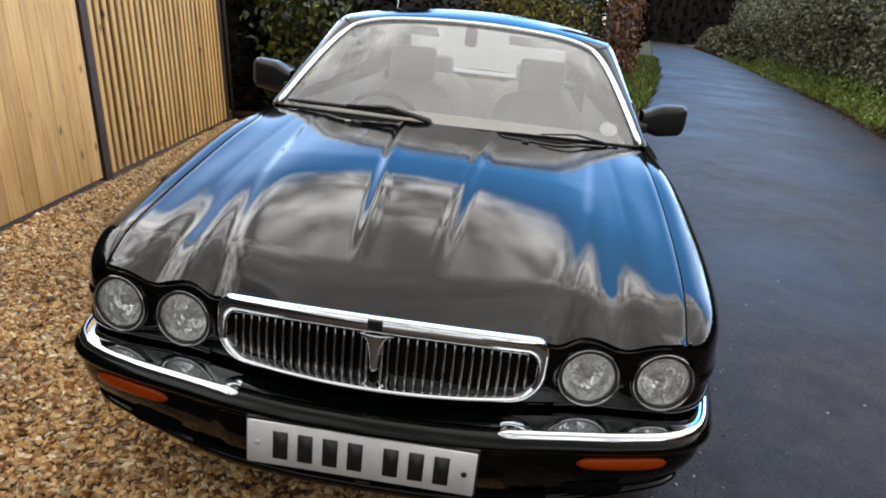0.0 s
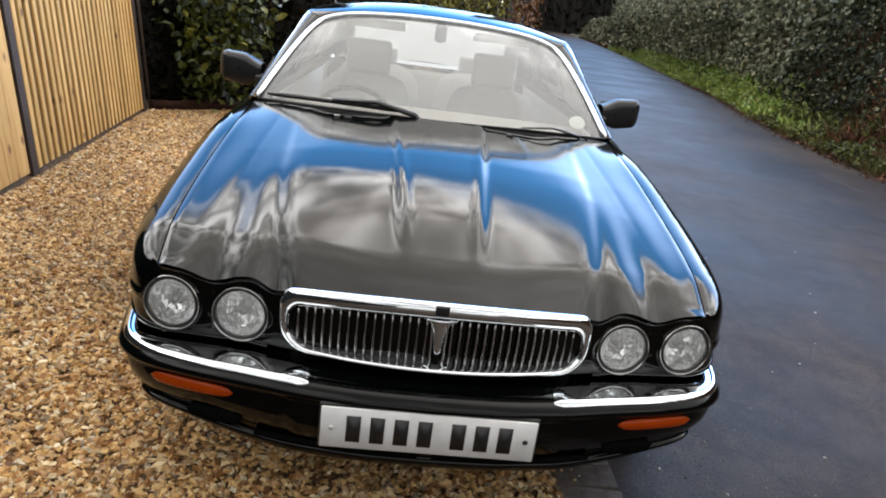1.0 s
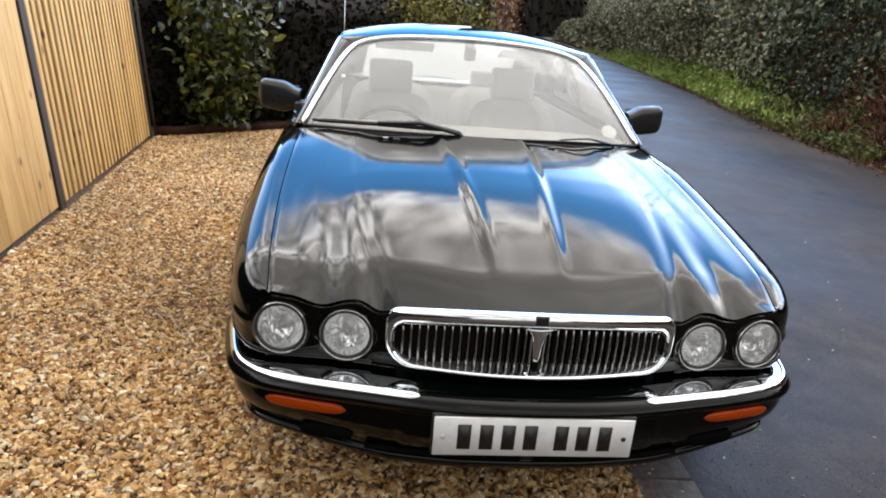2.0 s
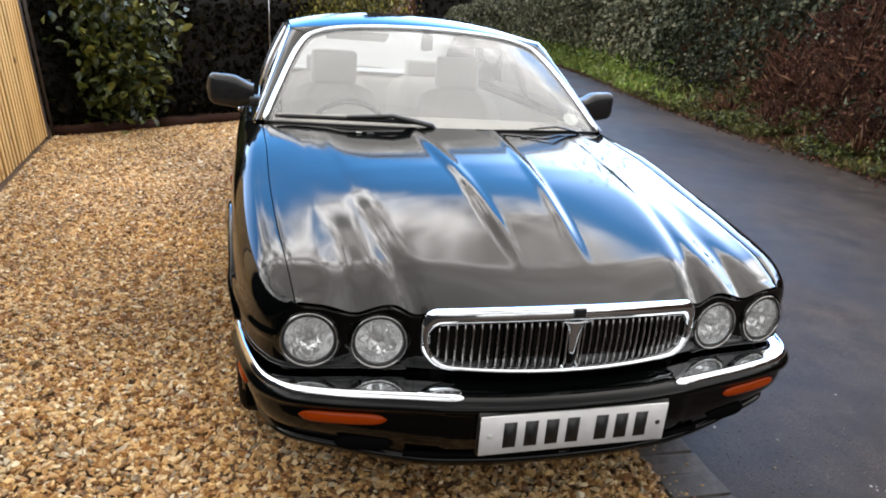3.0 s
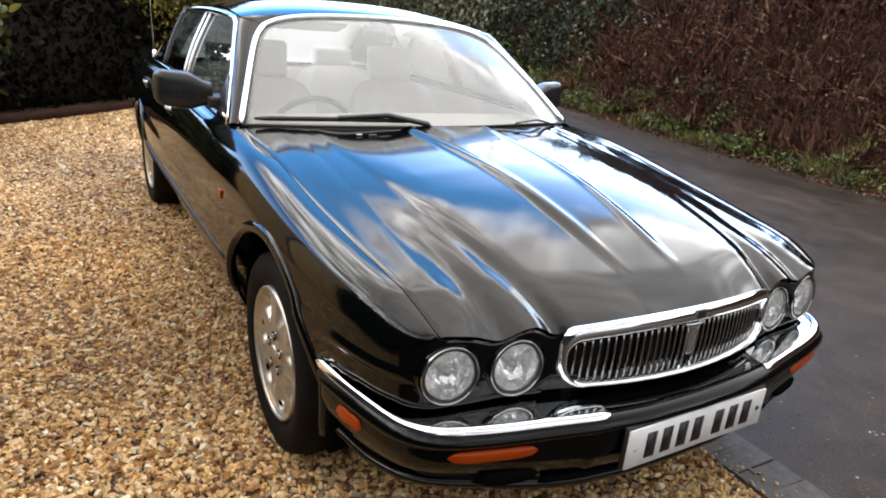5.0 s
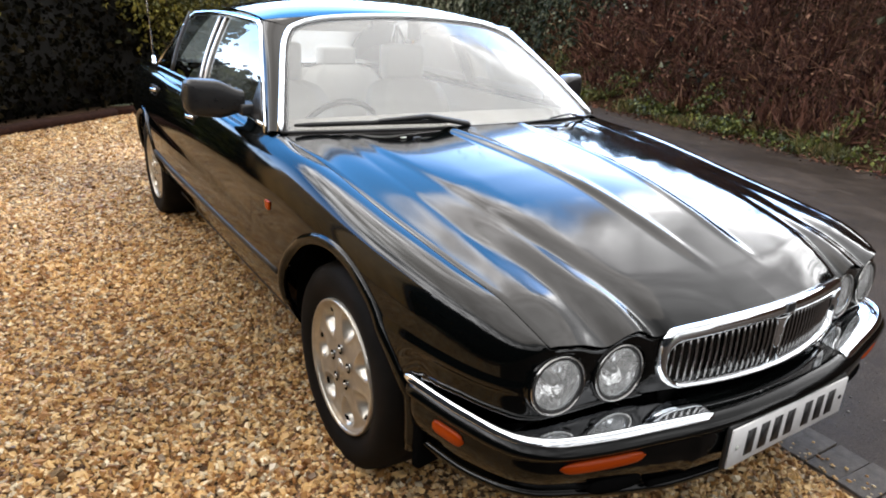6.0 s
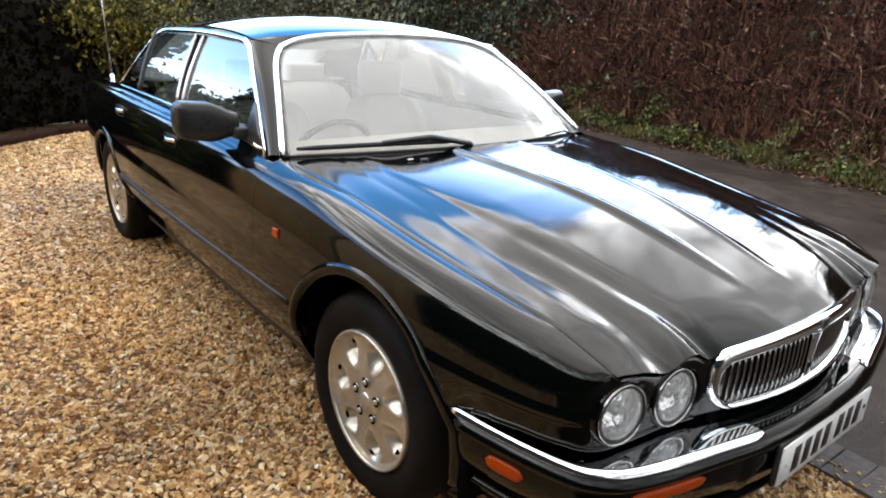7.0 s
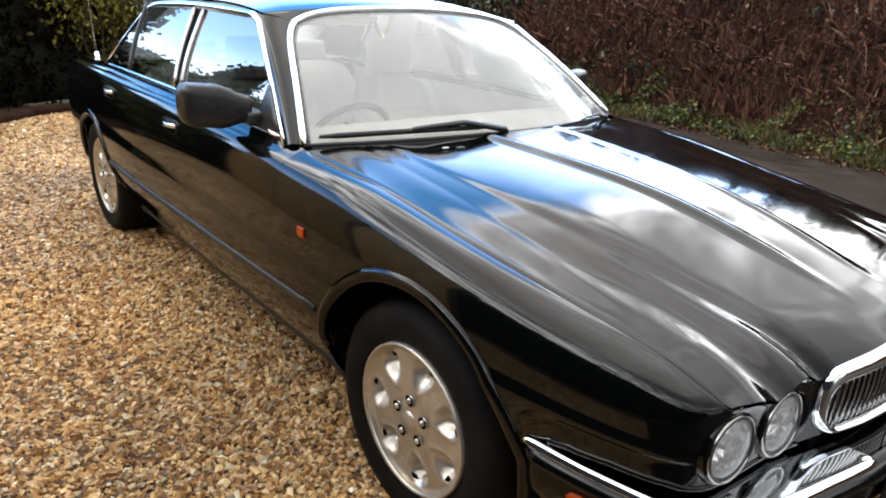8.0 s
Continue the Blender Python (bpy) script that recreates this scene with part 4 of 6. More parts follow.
def body(s, v, sign, shrink=0.0):
    """The body's side: s along the plan from the nose's middle, v from the sill (0) to the top edge (1)."""
    x, y = float(plan_px(s)), float(plan_py(s))
    if s <= S_CORNER and x < 0.70:
        tx, ty = x, float(hood_front(x)) + 0.004
        tz = hood_z(x, ty) - 0.004
    else:
        ty = max(y, 0.187)
        tx = float(top_x(ty))
        tz = float(top_z(ty)) if ty > 1.2 else hood_z(tx, ty)
    zb = float(np.interp(y, [0.1, 0.19, 0.235, 0.33, 0.42, 0.47, 0.51, 0.56, 0.62, 1.0, 1.25, 4.4, 4.7], [0.513, 0.515, 0.529, 0.532, 0.522, 0.506, 0.46, 0.38, 0.34, 0.34, 0.195, 0.195, 0.27]))
    zm = 0.60 if y < 1.5 else float(np.interp(y, [1.5, 2.2, 4.0, 5.0], [0.60, 0.62, 0.64, 0.64]))
    sill = float(np.interp(y, [0.4, 0.7, 1.15, 1.35, 3.4, 3.6], [0.0, 0.05, 0.05, 0.15, 0.15, 0.06]))
    belt = float(step(1.2, 1.9, y))
    shoulder = float(np.interp(y, [1.2, 1.9, 3.6, 4.2], [0.45, 0.36, 0.36, 0.45]))
    pts = [(sill, zb), (sill * 0.52, zb + 0.22 * (zm - zb)), (0.02 * sill, zb + 0.6 * (zm - zb)), (-0.004, zm), (0.06, tz - 0.44 * (tz - zm)), (0.26 + (shoulder - 0.26) * belt, tz - (0.17 - 0.04 * belt) * (tz - zm)), (0.60 + 0.20 * belt, tz - 0.007 - 0.015 * belt), (1.0, tz)]
    vs_ = [0, 0.12, 0.3, 0.45, 0.66, 0.82, 0.93, 1.0]
    i = min(int(np.searchsorted(vs_, v, side="right")) - 1, 6)
    t = (v - vs_[i]) / (vs_[i + 1] - vs_[i])
    p = [np.array(pts[max(0, min(7, j))]) for j in (i - 1, i, i + 1, i + 2)]
    q = [vs_[max(0, min(7, j))] for j in (i - 1, i, i + 1, i + 2)]
    h = q[2] - q[1]
    m1 = (p[2] - p[0]) / max(q[2] - q[0], 1e-6) * h
    m2 = (p[3] - p[1]) / max(q[3] - q[1], 1e-6) * h
    f, z = (2 * t**3 - 3 * t**2 + 1) * p[1] + (t**3 - 2 * t**2 + t) * m1 + (3 * t**2 - 2 * t**3) * p[2] + (t**3 - t**2) * m2
    low = v < 0.45
    if low:
        px, py = x - f * (1 if s > S_CORNER else 0), y
    else:
        px, py = x + (tx - x) * f, y + (ty - y) * f
    if v > 0.99 and y < Y_DOOR1:
        z -= 0.0022                       # rolled edge along the bonnet gap
    if shrink:
        px, py, z = px * (1 - shrink), py + (0.02 if y < 0.3 else 0.0), z - 0.012
    return (sign * px, py, z)


V_ALL = np.linspace(0, 1, 44)


def side_panel(name, s0, s1, sign, label="", arches=(), gap=0.0008, v0=0.0, mat=None, fine=0.018):
    us = np.linspace(s0 + gap, s1 - gap, max(4, int((s1 - s0) / fine)))
    vs_ = [v for v in V_ALL if v >= v0]
    return sheet(name, lambda u, v: body(u, v, sign), us, vs_, mat or PAINT, car, label, 0.006, arches=arches)


def door_furniture(panel, sign, y, z):
    """A chrome pull handle in a dark cup."""
    s = s_of(y)
    x = body(s, 0.74, sign)[0]
    spun_cup = part("handle_recess", block((0.012, 0.15, 0.05), (x + sign * 0.002, y, z), 0.02, 3), BLACK, panel)
    path = [(x + sign * (0.006 + 0.022 * math.sin(math.pi * t)), y - 0.07 + 0.14 * t, z + 0.006) for t in np.linspace(0, 1, 9)]
    tube("handle", path, 0.0085, CHROME, panel, "chrome door handle", wide=0.7)


for sign in (-1, 1):
    side_panel("nose_panel", 0.0, plan_s[2], sign, gap=0.0)
    side_panel("front_wing", plan_s[2], s_of(Y_DOOR1), sign, "dark green front wing with round arch lip", [ARCH_F] + [(0, sign * lx, lz, lr) for lx, lz, lr in LAMPS], gap=0.001, fine=0.014)
    fd = side_panel("front_door", s_of(Y_DOOR1), s_of(Y_DOOR2), sign, v0=0.05)
    rd = side_panel("rear_door", s_of(Y_DOOR2), s_of(Y_DOOR3), sign, arches=[ARCH_R], v0=0.05)
    side_panel("rear_wing", s_of(Y_DOOR3), plan_s[-1], sign, arches=[ARCH_R])
    door_furniture(fd, sign, 2.46, 0.825)
    door_furniture(rd, sign, 3.33, 0.838)
    # Black inner shell, so that the panel gaps read as shade.
    sheet("inner_panel", lambda u, v: body(u, v, sign, 0.03), np.linspace(0.0, plan_s[-1], 200), V_ALL, SHADE_BLACK, car, arches=[(ARCH_F[0], ARCH_F[1], 0.41), (ARCH_R[0], ARCH_R[1], 0.38)] + [(0, sign * lx, lz, lr) for lx, lz, lr in LAMPS])
    # rolled lower edge of the wing above the bumper
    tube("wing_lip", [(lambda p: (p[0], p[1], p[2] - 0.002))(body(q, 0.0, sign)) for q in np.linspace(plan_s[2] + 0.02, s_of(0.485), 30)], 0.008, PAINT, car, sides=10)
    # sill step under the doors
    tube("sill", [(body(s_of(y), 0.0, sign)[0], y, 0.205) for y in np.linspace(1.30, 3.42, 12)], 0.022, BLACK, car, sides=8)
    # rub strip along the doors and its fine bright line
    strip = [(body(s_of(y), 0.33, sign)[0] + sign * 0.004, y, 0.487 - 0.008 * (y - 1.3)) for y in np.linspace(1.315, 3.42, 24)]
    tube("rub_strip", strip, 0.013, BLACK, car, "thin black rub strip", sides=8, wide=0.6)
    # arch lips
    for (cy, cz, cr), a0, a1 in ((ARCH_F, -8, 172), (ARCH_R, 8, 172)):
        path = []
        for a in np.linspace(radians(a0), radians(a1), 40):
            py, pz = cy - cr * math.cos(a), cz + cr * math.sin(a)
            zs = [body(s_of(py), v, sign) for v in V_ALL]
            x = float(np.interp(pz, [q[2] for q in zs], [abs(q[0]) for q in zs]))
            path.append((sign * (x - 0.002), py, pz))
        lip = tube("arch_lip", path, 0.016, PAINT, car, sides=10, up=(1, 0, 0), wide=1.25)
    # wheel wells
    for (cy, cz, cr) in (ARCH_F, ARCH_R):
        sheet("wheel_well", lambda u, v: (sign * v, cy - (cr + 0.006) * math.cos(u), cz + (cr + 0.006) * math.sin(u)), np.linspace(-0.03, math.pi + 0.03, 30), [0.50, 0.7, 0.84], SHADE_BLACK, car)
        part("wheel_well", block((0.02, 0.9, 0.36), (sign * 0.5, cy, 0.40)), SHADE_BLACK, car)



def hood_at(u, v):
    front = float(hood_front(abs(u * 0.70)))
    y = front + v * (1.385 + 0.175 * u * u - front)
    x = u * (float(top_x(max(y, 0.18))) - 0.0040)
    return (x, y, hood_z(x, y) - (0.0022 if abs(u) > 0.999 else 0.0))


hood = sheet("hood", hood_at, np.linspace(-1, 1, 161), np.concatenate([np.linspace(0, 0.12, 16)[:-1], np.linspace(0.12, 1, 80)]), PAINT, car, "dark green fluted hood with four ridges", 0.004)
sheet("engine_bay", lambda u, v: (u * 0.68, 0.22 + 1.3 * v, 0.62 + 0.17 * v), [-1, -0.5, 0, 0.5, 1], [0, 0.5, 1.0], SHADE_BLACK, car)
for sign in (-1, 1):
    # Thin black tube laid in as the shadow of the bonnet gap.
    tube("hood_gap_shade", [(sign * (float(top_x(y)) - 0.0020), y, hood_z(float(top_x(y)) - 0.0020, y) - 0.0030) for y in np.linspace(0.192, 1.545, 60)], 0.0020, SHADE_BLACK, car, sides=6)
part("floor_pan", block((1.42, 4.3, 0.06), (0, 2.55, 0.245), 0.02), SHADE_BLACK, car)


# windscreen, roof, pillars
def base_line(u):
    return np.array((0.775 * u, 1.415 + 0.185 * u * u, 0.918 - 0.018 * u * u))


def top_line(u):
    return np.array((0.578 * u, 2.02 + 0.075 * u * u, 1.306 - 0.040 * u * u))


def screen_at(u, v):
    u, v = u * (1 - 0.05 * v ** 10), v * (1 - 0.085 * abs(u) ** 9)          # rounded upper corners
    p = base_line(u) * (1 - v) + top_line(u) * v
    return tuple(p + np.array((0, -0.55, 0.83)) * 0.028 * math.sin(math.pi * v) * (1 - 0.5 * u * u))


windscreen = sheet("windscreen", screen_at, np.linspace(-1, 1, 31), np.linspace(0, 1, 17), SCREEN, car, "large clear windscreen with sky glare")
windscreen.visible_shadow = False
side_v = [*np.linspace(0, 0.7, 9), *np.linspace(0.75, 1.0, 12)]
top_u = [*np.linspace(-0.985, -0.75, 12), *np.linspace(-0.68, 0.68, 16), *np.linspace(0.75, 0.985, 12)]
u_line = [screen_at(-1, v) for v in side_v] + [screen_at(u, 1.0) for u in top_u] + [screen_at(1, v) for v in side_v[::-1]]
tube("windscreen_trim", [(x * 1.006, y - 0.004, z + 0.004) for x, y, z in u_line], 0.0105, CHROME, car, "chrome strip round the windscreen", up=(0, -0.55, 0.83), wide=1.1)
tube("windscreen_seal", [(x * 0.985, y - 0.002, z - 0.006) for x, y, z in u_line], 0.009, BLACK, car, up=(0, -0.55, 0.83), wide=1.5)
sheet("scuttle", lambda u, v: tuple(np.array((0.78 * u, 1.37 + 0.185 * u * u, 0.868 - 0.006 * u * u)) * (1 - v) + (base_line(u) + np.array((0, 0.03, -0.006))) * v), np.linspace(-1, 1, 21), [0, 0.35, 0.7, 1.0], BLACK, car, "black scuttle panel under the windscreen")
tube("windscreen_seal", [base_line(u) + np.array((0, -0.004, 0.002)) for u in np.linspace(-1, 1, 24)], 0.006, BLACK, car)

A0, A1 = np.array((0.812, 1.652, 0.892)), np.array((0.656, 2.145, 1.262))
C1, C0 = np.array((0.650, 3.345, 1.250)), np.array((0.796, 3.715, 0.938))


def roof_at(u, v):
    a = np.array((0.650 * u, 2.02 + 0.075 * min(1, abs(u) * 1.12) ** 2 + 0.03 * abs(u) ** 6, 1.310 - 0.042 * u * u))
    b = np.array((0.640 * u, 3.46 - 0.10 * u * u, 1.302 - 0.045 * u * u))
    p = a * (1 - v) + b * v
    p[2] += 0.062 * math.sin(math.pi * v ** 0.78) * (1 - 0.45 * abs(u) ** 3) if 0 < v < 1 else 0
    return tuple(p)


sheet("roof", roof_at, np.linspace(-1, 1, 41), np.linspace(0, 1, 41), PAINT, car, "dark green roof reflecting the sky", 0.01)
sheet("roof_header", lambda u, v: tuple(np.array(screen_at(u, 1.0)) * (1 - v) + np.array(roof_at(u, 0.0)) * v + np.array((0, 0, 0.004)) * math.sin(math.pi * v)), np.linspace(-1, 1, 61), np.linspace(0, 1, 5), PAINT, car, "dark green roof edge over the windscreen", 0.008)
sheet("headlining", lambda u, v: tuple(np.array(roof_at(u * 0.90, 0.08 + v * 0.84)) - np.array((0, 0, 0.025))), np.linspace(-1, 1, 15), np.linspace(0, 1, 9), LEATHER, car)


def rear_glass(u, v):
    a, b = np.array((0.52 * u, 3.48 - 0.06 * u * u, 1.292 - 0.035 * u * u)), np.array((0.60 * u, 4.12 - 0.06 * u * u, 0.945 - 0.01 * u * u))
    p = a * (1 - v) + b * v
    return tuple(p + np.array((0, 0.5, 0.8)) * 0.02 * math.sin(math.pi * v))


sheet("rear_window", rear_glass, np.linspace(-1, 1, 15), np.linspace(0, 1, 9), REARGLASS, car).visible_shadow = False
sheet("boot_lid", lambda u, v: (u * (float(top_x(4.05 + 0.9 * v)) - 0.002), 4.05 + 0.93 * v - 0.05 * u * u, float(top_z(4.05 + 0.9 * v)) + 0.03 * (1 - u * u) - 0.05 * v**6), np.linspace(-1, 1, 25), np.linspace(0, 1, 17), PAINT, car, "dark green boot lid", 0.006)

for sign in (-1, 1):
    M = np.array((sign, 1, 1))
    # windscreen pillar, outer and inner faces
    sheet("a_pillar", lambda u, v: tuple((np.array(screen_at(1, u)) * (1 - v) + (A0 * (1 - u) + A1 * u) * v + np.array((0.014, -0.008, 0.006)) * math.sin(math.pi * v)) * M), np.linspace(0, 1, 12), np.linspace(0, 1, 7), PAINT, car, thick=0.012)
    sheet("c_pillar", lambda u, v: tuple((np.array(rear_glass(1, u)) * (1 - v) + (C1 * (1 - u) + C0 * u) * v + np.array((0.03, 0.0, 0.012)) * math.sin(math.pi * v)) * M), np.linspace(0, 1, 12), np.linspace(0, 1, 7), PAINT, car, thick=0.012)
    sheet("rear_deck", lambda u, v: tuple((np.array((0.60 + (0.79 - 0.60) * u, 3.72 + (4.10 - 3.72) * v, 0.938 - 0.012 * v + 0.0 * u))) * M), [0, 0.5, 1.0], [0, 0.5, 1.0], PAINT, car)

    def glass_point(y, h):
        """A point of the side glass at y and height share h."""
        zb, zt = float(top_z(y)) + 0.004, 1.258
        return np.array((0.796 - (0.796 - 0.652) * h, y, zb + (zt - zb) * h)) + np.array((0.012 * math.sin(math.pi * h), 0, 0))

    def pane(name, b0, b1, t0, t1, label=""):
        return sheet(name, lambda u, v: tuple(glass_point((b0 * (1 - u) + b1 * u) * (1 - v) + (t0 * (1 - u) + t1 * u) * v, v) * M), np.linspace(0, 1, 9), np.linspace(0, 1, 9), SIDEGLASS, car, label)

    for p in (pane("front_window", 1.66, 2.60, 2.17, 2.64, "side window reflecting sky and trees"), pane("rear_window", 2.68, 3.29, 2.75, 3.37), pane("quarter_window", 3.32, 3.69, 3.39, 3.345)):
        p.visible_shadow = False
    # chrome round the side windows
    top = [A0 + (A1 - A0) * t for t in np.linspace(0, 0.94, 10)] + [A1 * 0.25 + (A1 + (C1 - A1) * 0.03) * 0.75] + [A1 + (C1 - A1) * t + np.array((0, 0, 0.018 * math.sin(math.pi * t))) for t in np.linspace(0.07, 0.94, 16)] + [C1 + (C0 - C1) * t for t in np.linspace(0.06, 1, 9)]
    tube("window_trim", [p * M for p in top], 0.011, CHROME, car, "chrome strip round the side windows", up=(sign, 0, 0.4), wide=1.25)
    belt = [glass_point(y, 0.0) + np.array((0.010, 0, 0.002)) for y in np.linspace(1.70, 3.70, 24)]
    tube("belt_trim", [p * M for p in belt], 0.008, CHROME, car, "chrome belt line strip", wide=0.8)
    for b, t in ((2.605, 2.645), (2.675, 2.745)):
        tube("pillar_trim", [glass_point(b + (t - b) * h, h) * M + np.array((sign * 0.004, 0, 0)) for h in np.linspace(0, 1, 8)], 0.011, SATIN, car, "dull silver door frame strip", up=(sign, 0, 0.4), wide=1.2)
    sheet("b_pillar", lambda u, v: tuple((glass_point((2.60 + 0.09 * u) * (1 - v) + (2.64 + 0.11 * u) * v, v) - np.array((0.008, 0, 0))) * M), [0, 0.5, 1.0], np.linspace(0, 1, 8), BLACK, car)
    tube("window_divider", [glass_point(3.305 + 0.075 * h, h) * M for h in np.linspace(0, 1, 8)], 0.011, BLACK, car, up=(sign, 0, 0.4))
    sheet("door_card", lambda u, v: (sign * (0.74 - 0.02 * v), 1.65 + 2.0 * u, 0.35 + 0.56 * v), np.linspace(0, 1, 9), [0, 0.5, 1], LEATHER, car)


# door mirrors
def door_mirror(sign):
    def shell(u, v):
        w = u                     # 0 at the door, 1 at the tip
        hx = 0.822 + 0.213 * w
        half_h = 0.076 * (1 - 0.10 * w) * max(0.0, 1 - max(0, (w - 0.82) / 0.18) ** 2.2) ** 0.5 * (0.60 + 0.40 * step(0, 0.45, w))
        half_d = 0.058 * (1 - 0.25 * w) * max(0.0, 1 - max(0, (w - 0.82) / 0.18) ** 2.2) ** 0.5
        a = 2 * math.pi * v
        c, s = math.cos(a), math.sin(a)
        c, s = math.copysign(abs(c) ** 0.52, c), math.copysign(abs(s) ** 0.52, s)
        return (sign * hx, 1.925 + 0.045 * w + half_d * c, 0.978 + 0.012 * w + half_h * s - 0.006 * (1 - w))
    m = sheet("door_mirror", shell, np.linspace(0, 1, 22), np.linspace(0, 1, 29), SHELL, car, "dark grey plastic door mirror housing")
    sheet("mirror_glass", lambda u, v: (sign * (0.838 + 0.165 * u), 1.986 + 0.032 * u, 0.942 + 0.088 * v), [0, 0.5, 1], [0, 0.5, 1], CHROME, m, "mirror glass")
    part("mirror_foot", block((0.07, 0.11, 0.045), (sign * 0.808, 1.90, 0.945), 0.014, 3), BLACK, m)
    sheet("mirror_sail", lambda u, v: tuple((glass_point(1.67 + 0.21 * u * (1 - v) + 0.19 * v, 0.42 * v) + np.array((0.012, 0, 0))) * np.array((sign, 1, 1))), np.linspace(0, 1, 4), np.linspace(0, 1, 4), BLACK, m, thick=0.006)


door_mirror(-1)
door_mirror(1)


# wipers
def wiper(x0, x1, pivot, tip, low=0.4, thick=0.010):
    def on_screen(x, lift):
        u = x / 0.775
        return base_line(u) + np.array((0, -0.012 + 0.057 * low - lift * 0.4, 0.008 + 0.027 * low + lift))
    w = tube("wiper", [on_screen(x0 + (x1 - x0) * t, 0.006) + np.array((0, 0, 0.004 * math.sin(math.pi * t))) for t in np.linspace(0, 1, 12)], [0.006] + [thick] * 10 + [0.006], BLACK, car, "black wiper blade", sides=6, wide=0.6)
    arm = [Vector(pivot), Vector(pivot) + Vector((0.05 * (tip - pivot[0]), 0, 0.03)), Vector(on_screen(pivot[0] + 0.5 * (tip - pivot[0]), 0.03)), Vector(on_screen(tip, 0.018))]
    tube("wiper_arm", arm, [k * thick / 0.010 for k in (0.014, 0.012, 0.010, 0.007)], BLACK, w, sides=8, wide=1.5)
    spun("wiper_pivot", [(0.0, 0.022), (0.016, 0.018), (0.02, 0.0), (0.02, -0.02)], pivot, (0, -0.3, 1), BLACK, w, turns=14)


wiper(-0.73, -0.13, (-0.07, 1.405, 0.905), -0.44)
wiper(0.10, 0.68, (0.64, 1.50, 0.885), 0.36, -0.25, 0.0045)
vent_path = [(x, 1.36 + 0.10 * (abs(x) - 0.40), hood_z(x, 1.36 + 0.10 * (abs(x) - 0.40)) - 0.006) for x in np.linspace(-0.515, -0.275, 14)]
vent = tube("hood_vent", vent_path, [0.013 * max(0.05, 1 - abs(2 * i / 13 - 1) ** 3) ** 0.5 for i in range(14)], SHADE_BLACK, car, "black oval vent in the hood", sides=10, wide=2.0)
part("vent_bar", block((0.022, 0.010, 0.004), (-0.405, 1.352, hood_z(-0.405, 1.36) + 0.0065), 0.001), STICKER, vent)
for x in (-0.36, 0.30):
    part("washer_jet", block((0.028, 0.016, 0.010), (x, 1.33, hood_z(x, 1.33) + 0.004), 0.004, 2), BLACK, car)


# front bumper
bx = [0, 0.15, 0.30, 0.45, 0.60, 0.72, 0.785, 0.82, 0.845, 0.862]
by = [0.0, 0.004, 0.020, 0.050, 0.083, 0.125, 0.190, 0.300, 0.420, 0.535]
b_s = np.concatenate([[0], np.cumsum(np.hypot(np.diff(bx), np.diff(by)))])
b_px, b_py = smooth_curve(b_s, bx), smooth_curve(b_s, by)


def bumper_point(s, out, z, sign):
    e = 0.004
    tx, ty = float(b_px(min(s + e, b_s[-1])) - b_px(max(s - e, 0))), float(b_py(min(s + e, b_s[-1])) - b_py(max(s - e, 0)))
    n = math.hypot(tx, ty) or 1
    return (sign * (float(b_px(s)) + out * ty / n), float(b_py(s)) - out * tx / n, z)


bumper_profile = [(-0.13, 0.488), (-0.08, 0.488), (-0.026, 0.488), (-0.016, 0.4875), (-0.006, 0.4850), (0.006, 0.476), (0.015, 0.462), (0.008, 0.450), (-0.003, 0.44), (-0.002, 0.41), (-0.006, 0.38), (-0.018, 0.345), (-0.034, 0.315), (-0.042, 0.29), (-0.034, 0.280), (-0.042, 0.262), (-0.08, 0.244), (-0.15, 0.238)]
prof_t = np.arange(len(bumper_profile))
prof_o, prof_z = smooth_curve(prof_t, [p[0] for p in bumper_profile]), smooth_curve(prof_t, [p[1] for p in bumper_profile])


def bumper_fn(u, v):
    sign, s = (1, u) if u >= 0 else (-1, -u)
    o = float(prof_o(v))
    if v < 3:
        o *= float(np.interp(s, [0.6, 0.85, 1.2], [1.0, 0.55, 0.3]))
    if abs(u) < 0.34 and 7 < v < 12:
        o += 0.006
    o -= 0.035 * float(step(b_s[-1] - 0.05, b_s[-1], s))      # the ends tuck in before the wheels
    z = float(prof_z(v))
    if z < 0.44:
        z += (0.44 - z) * 0.28 * float(step(0.35, 0.75, s)) * (1 - 0.6 * float(step(0.78, 1.0, s)))
    return bumper_point(s, o, z, sign)


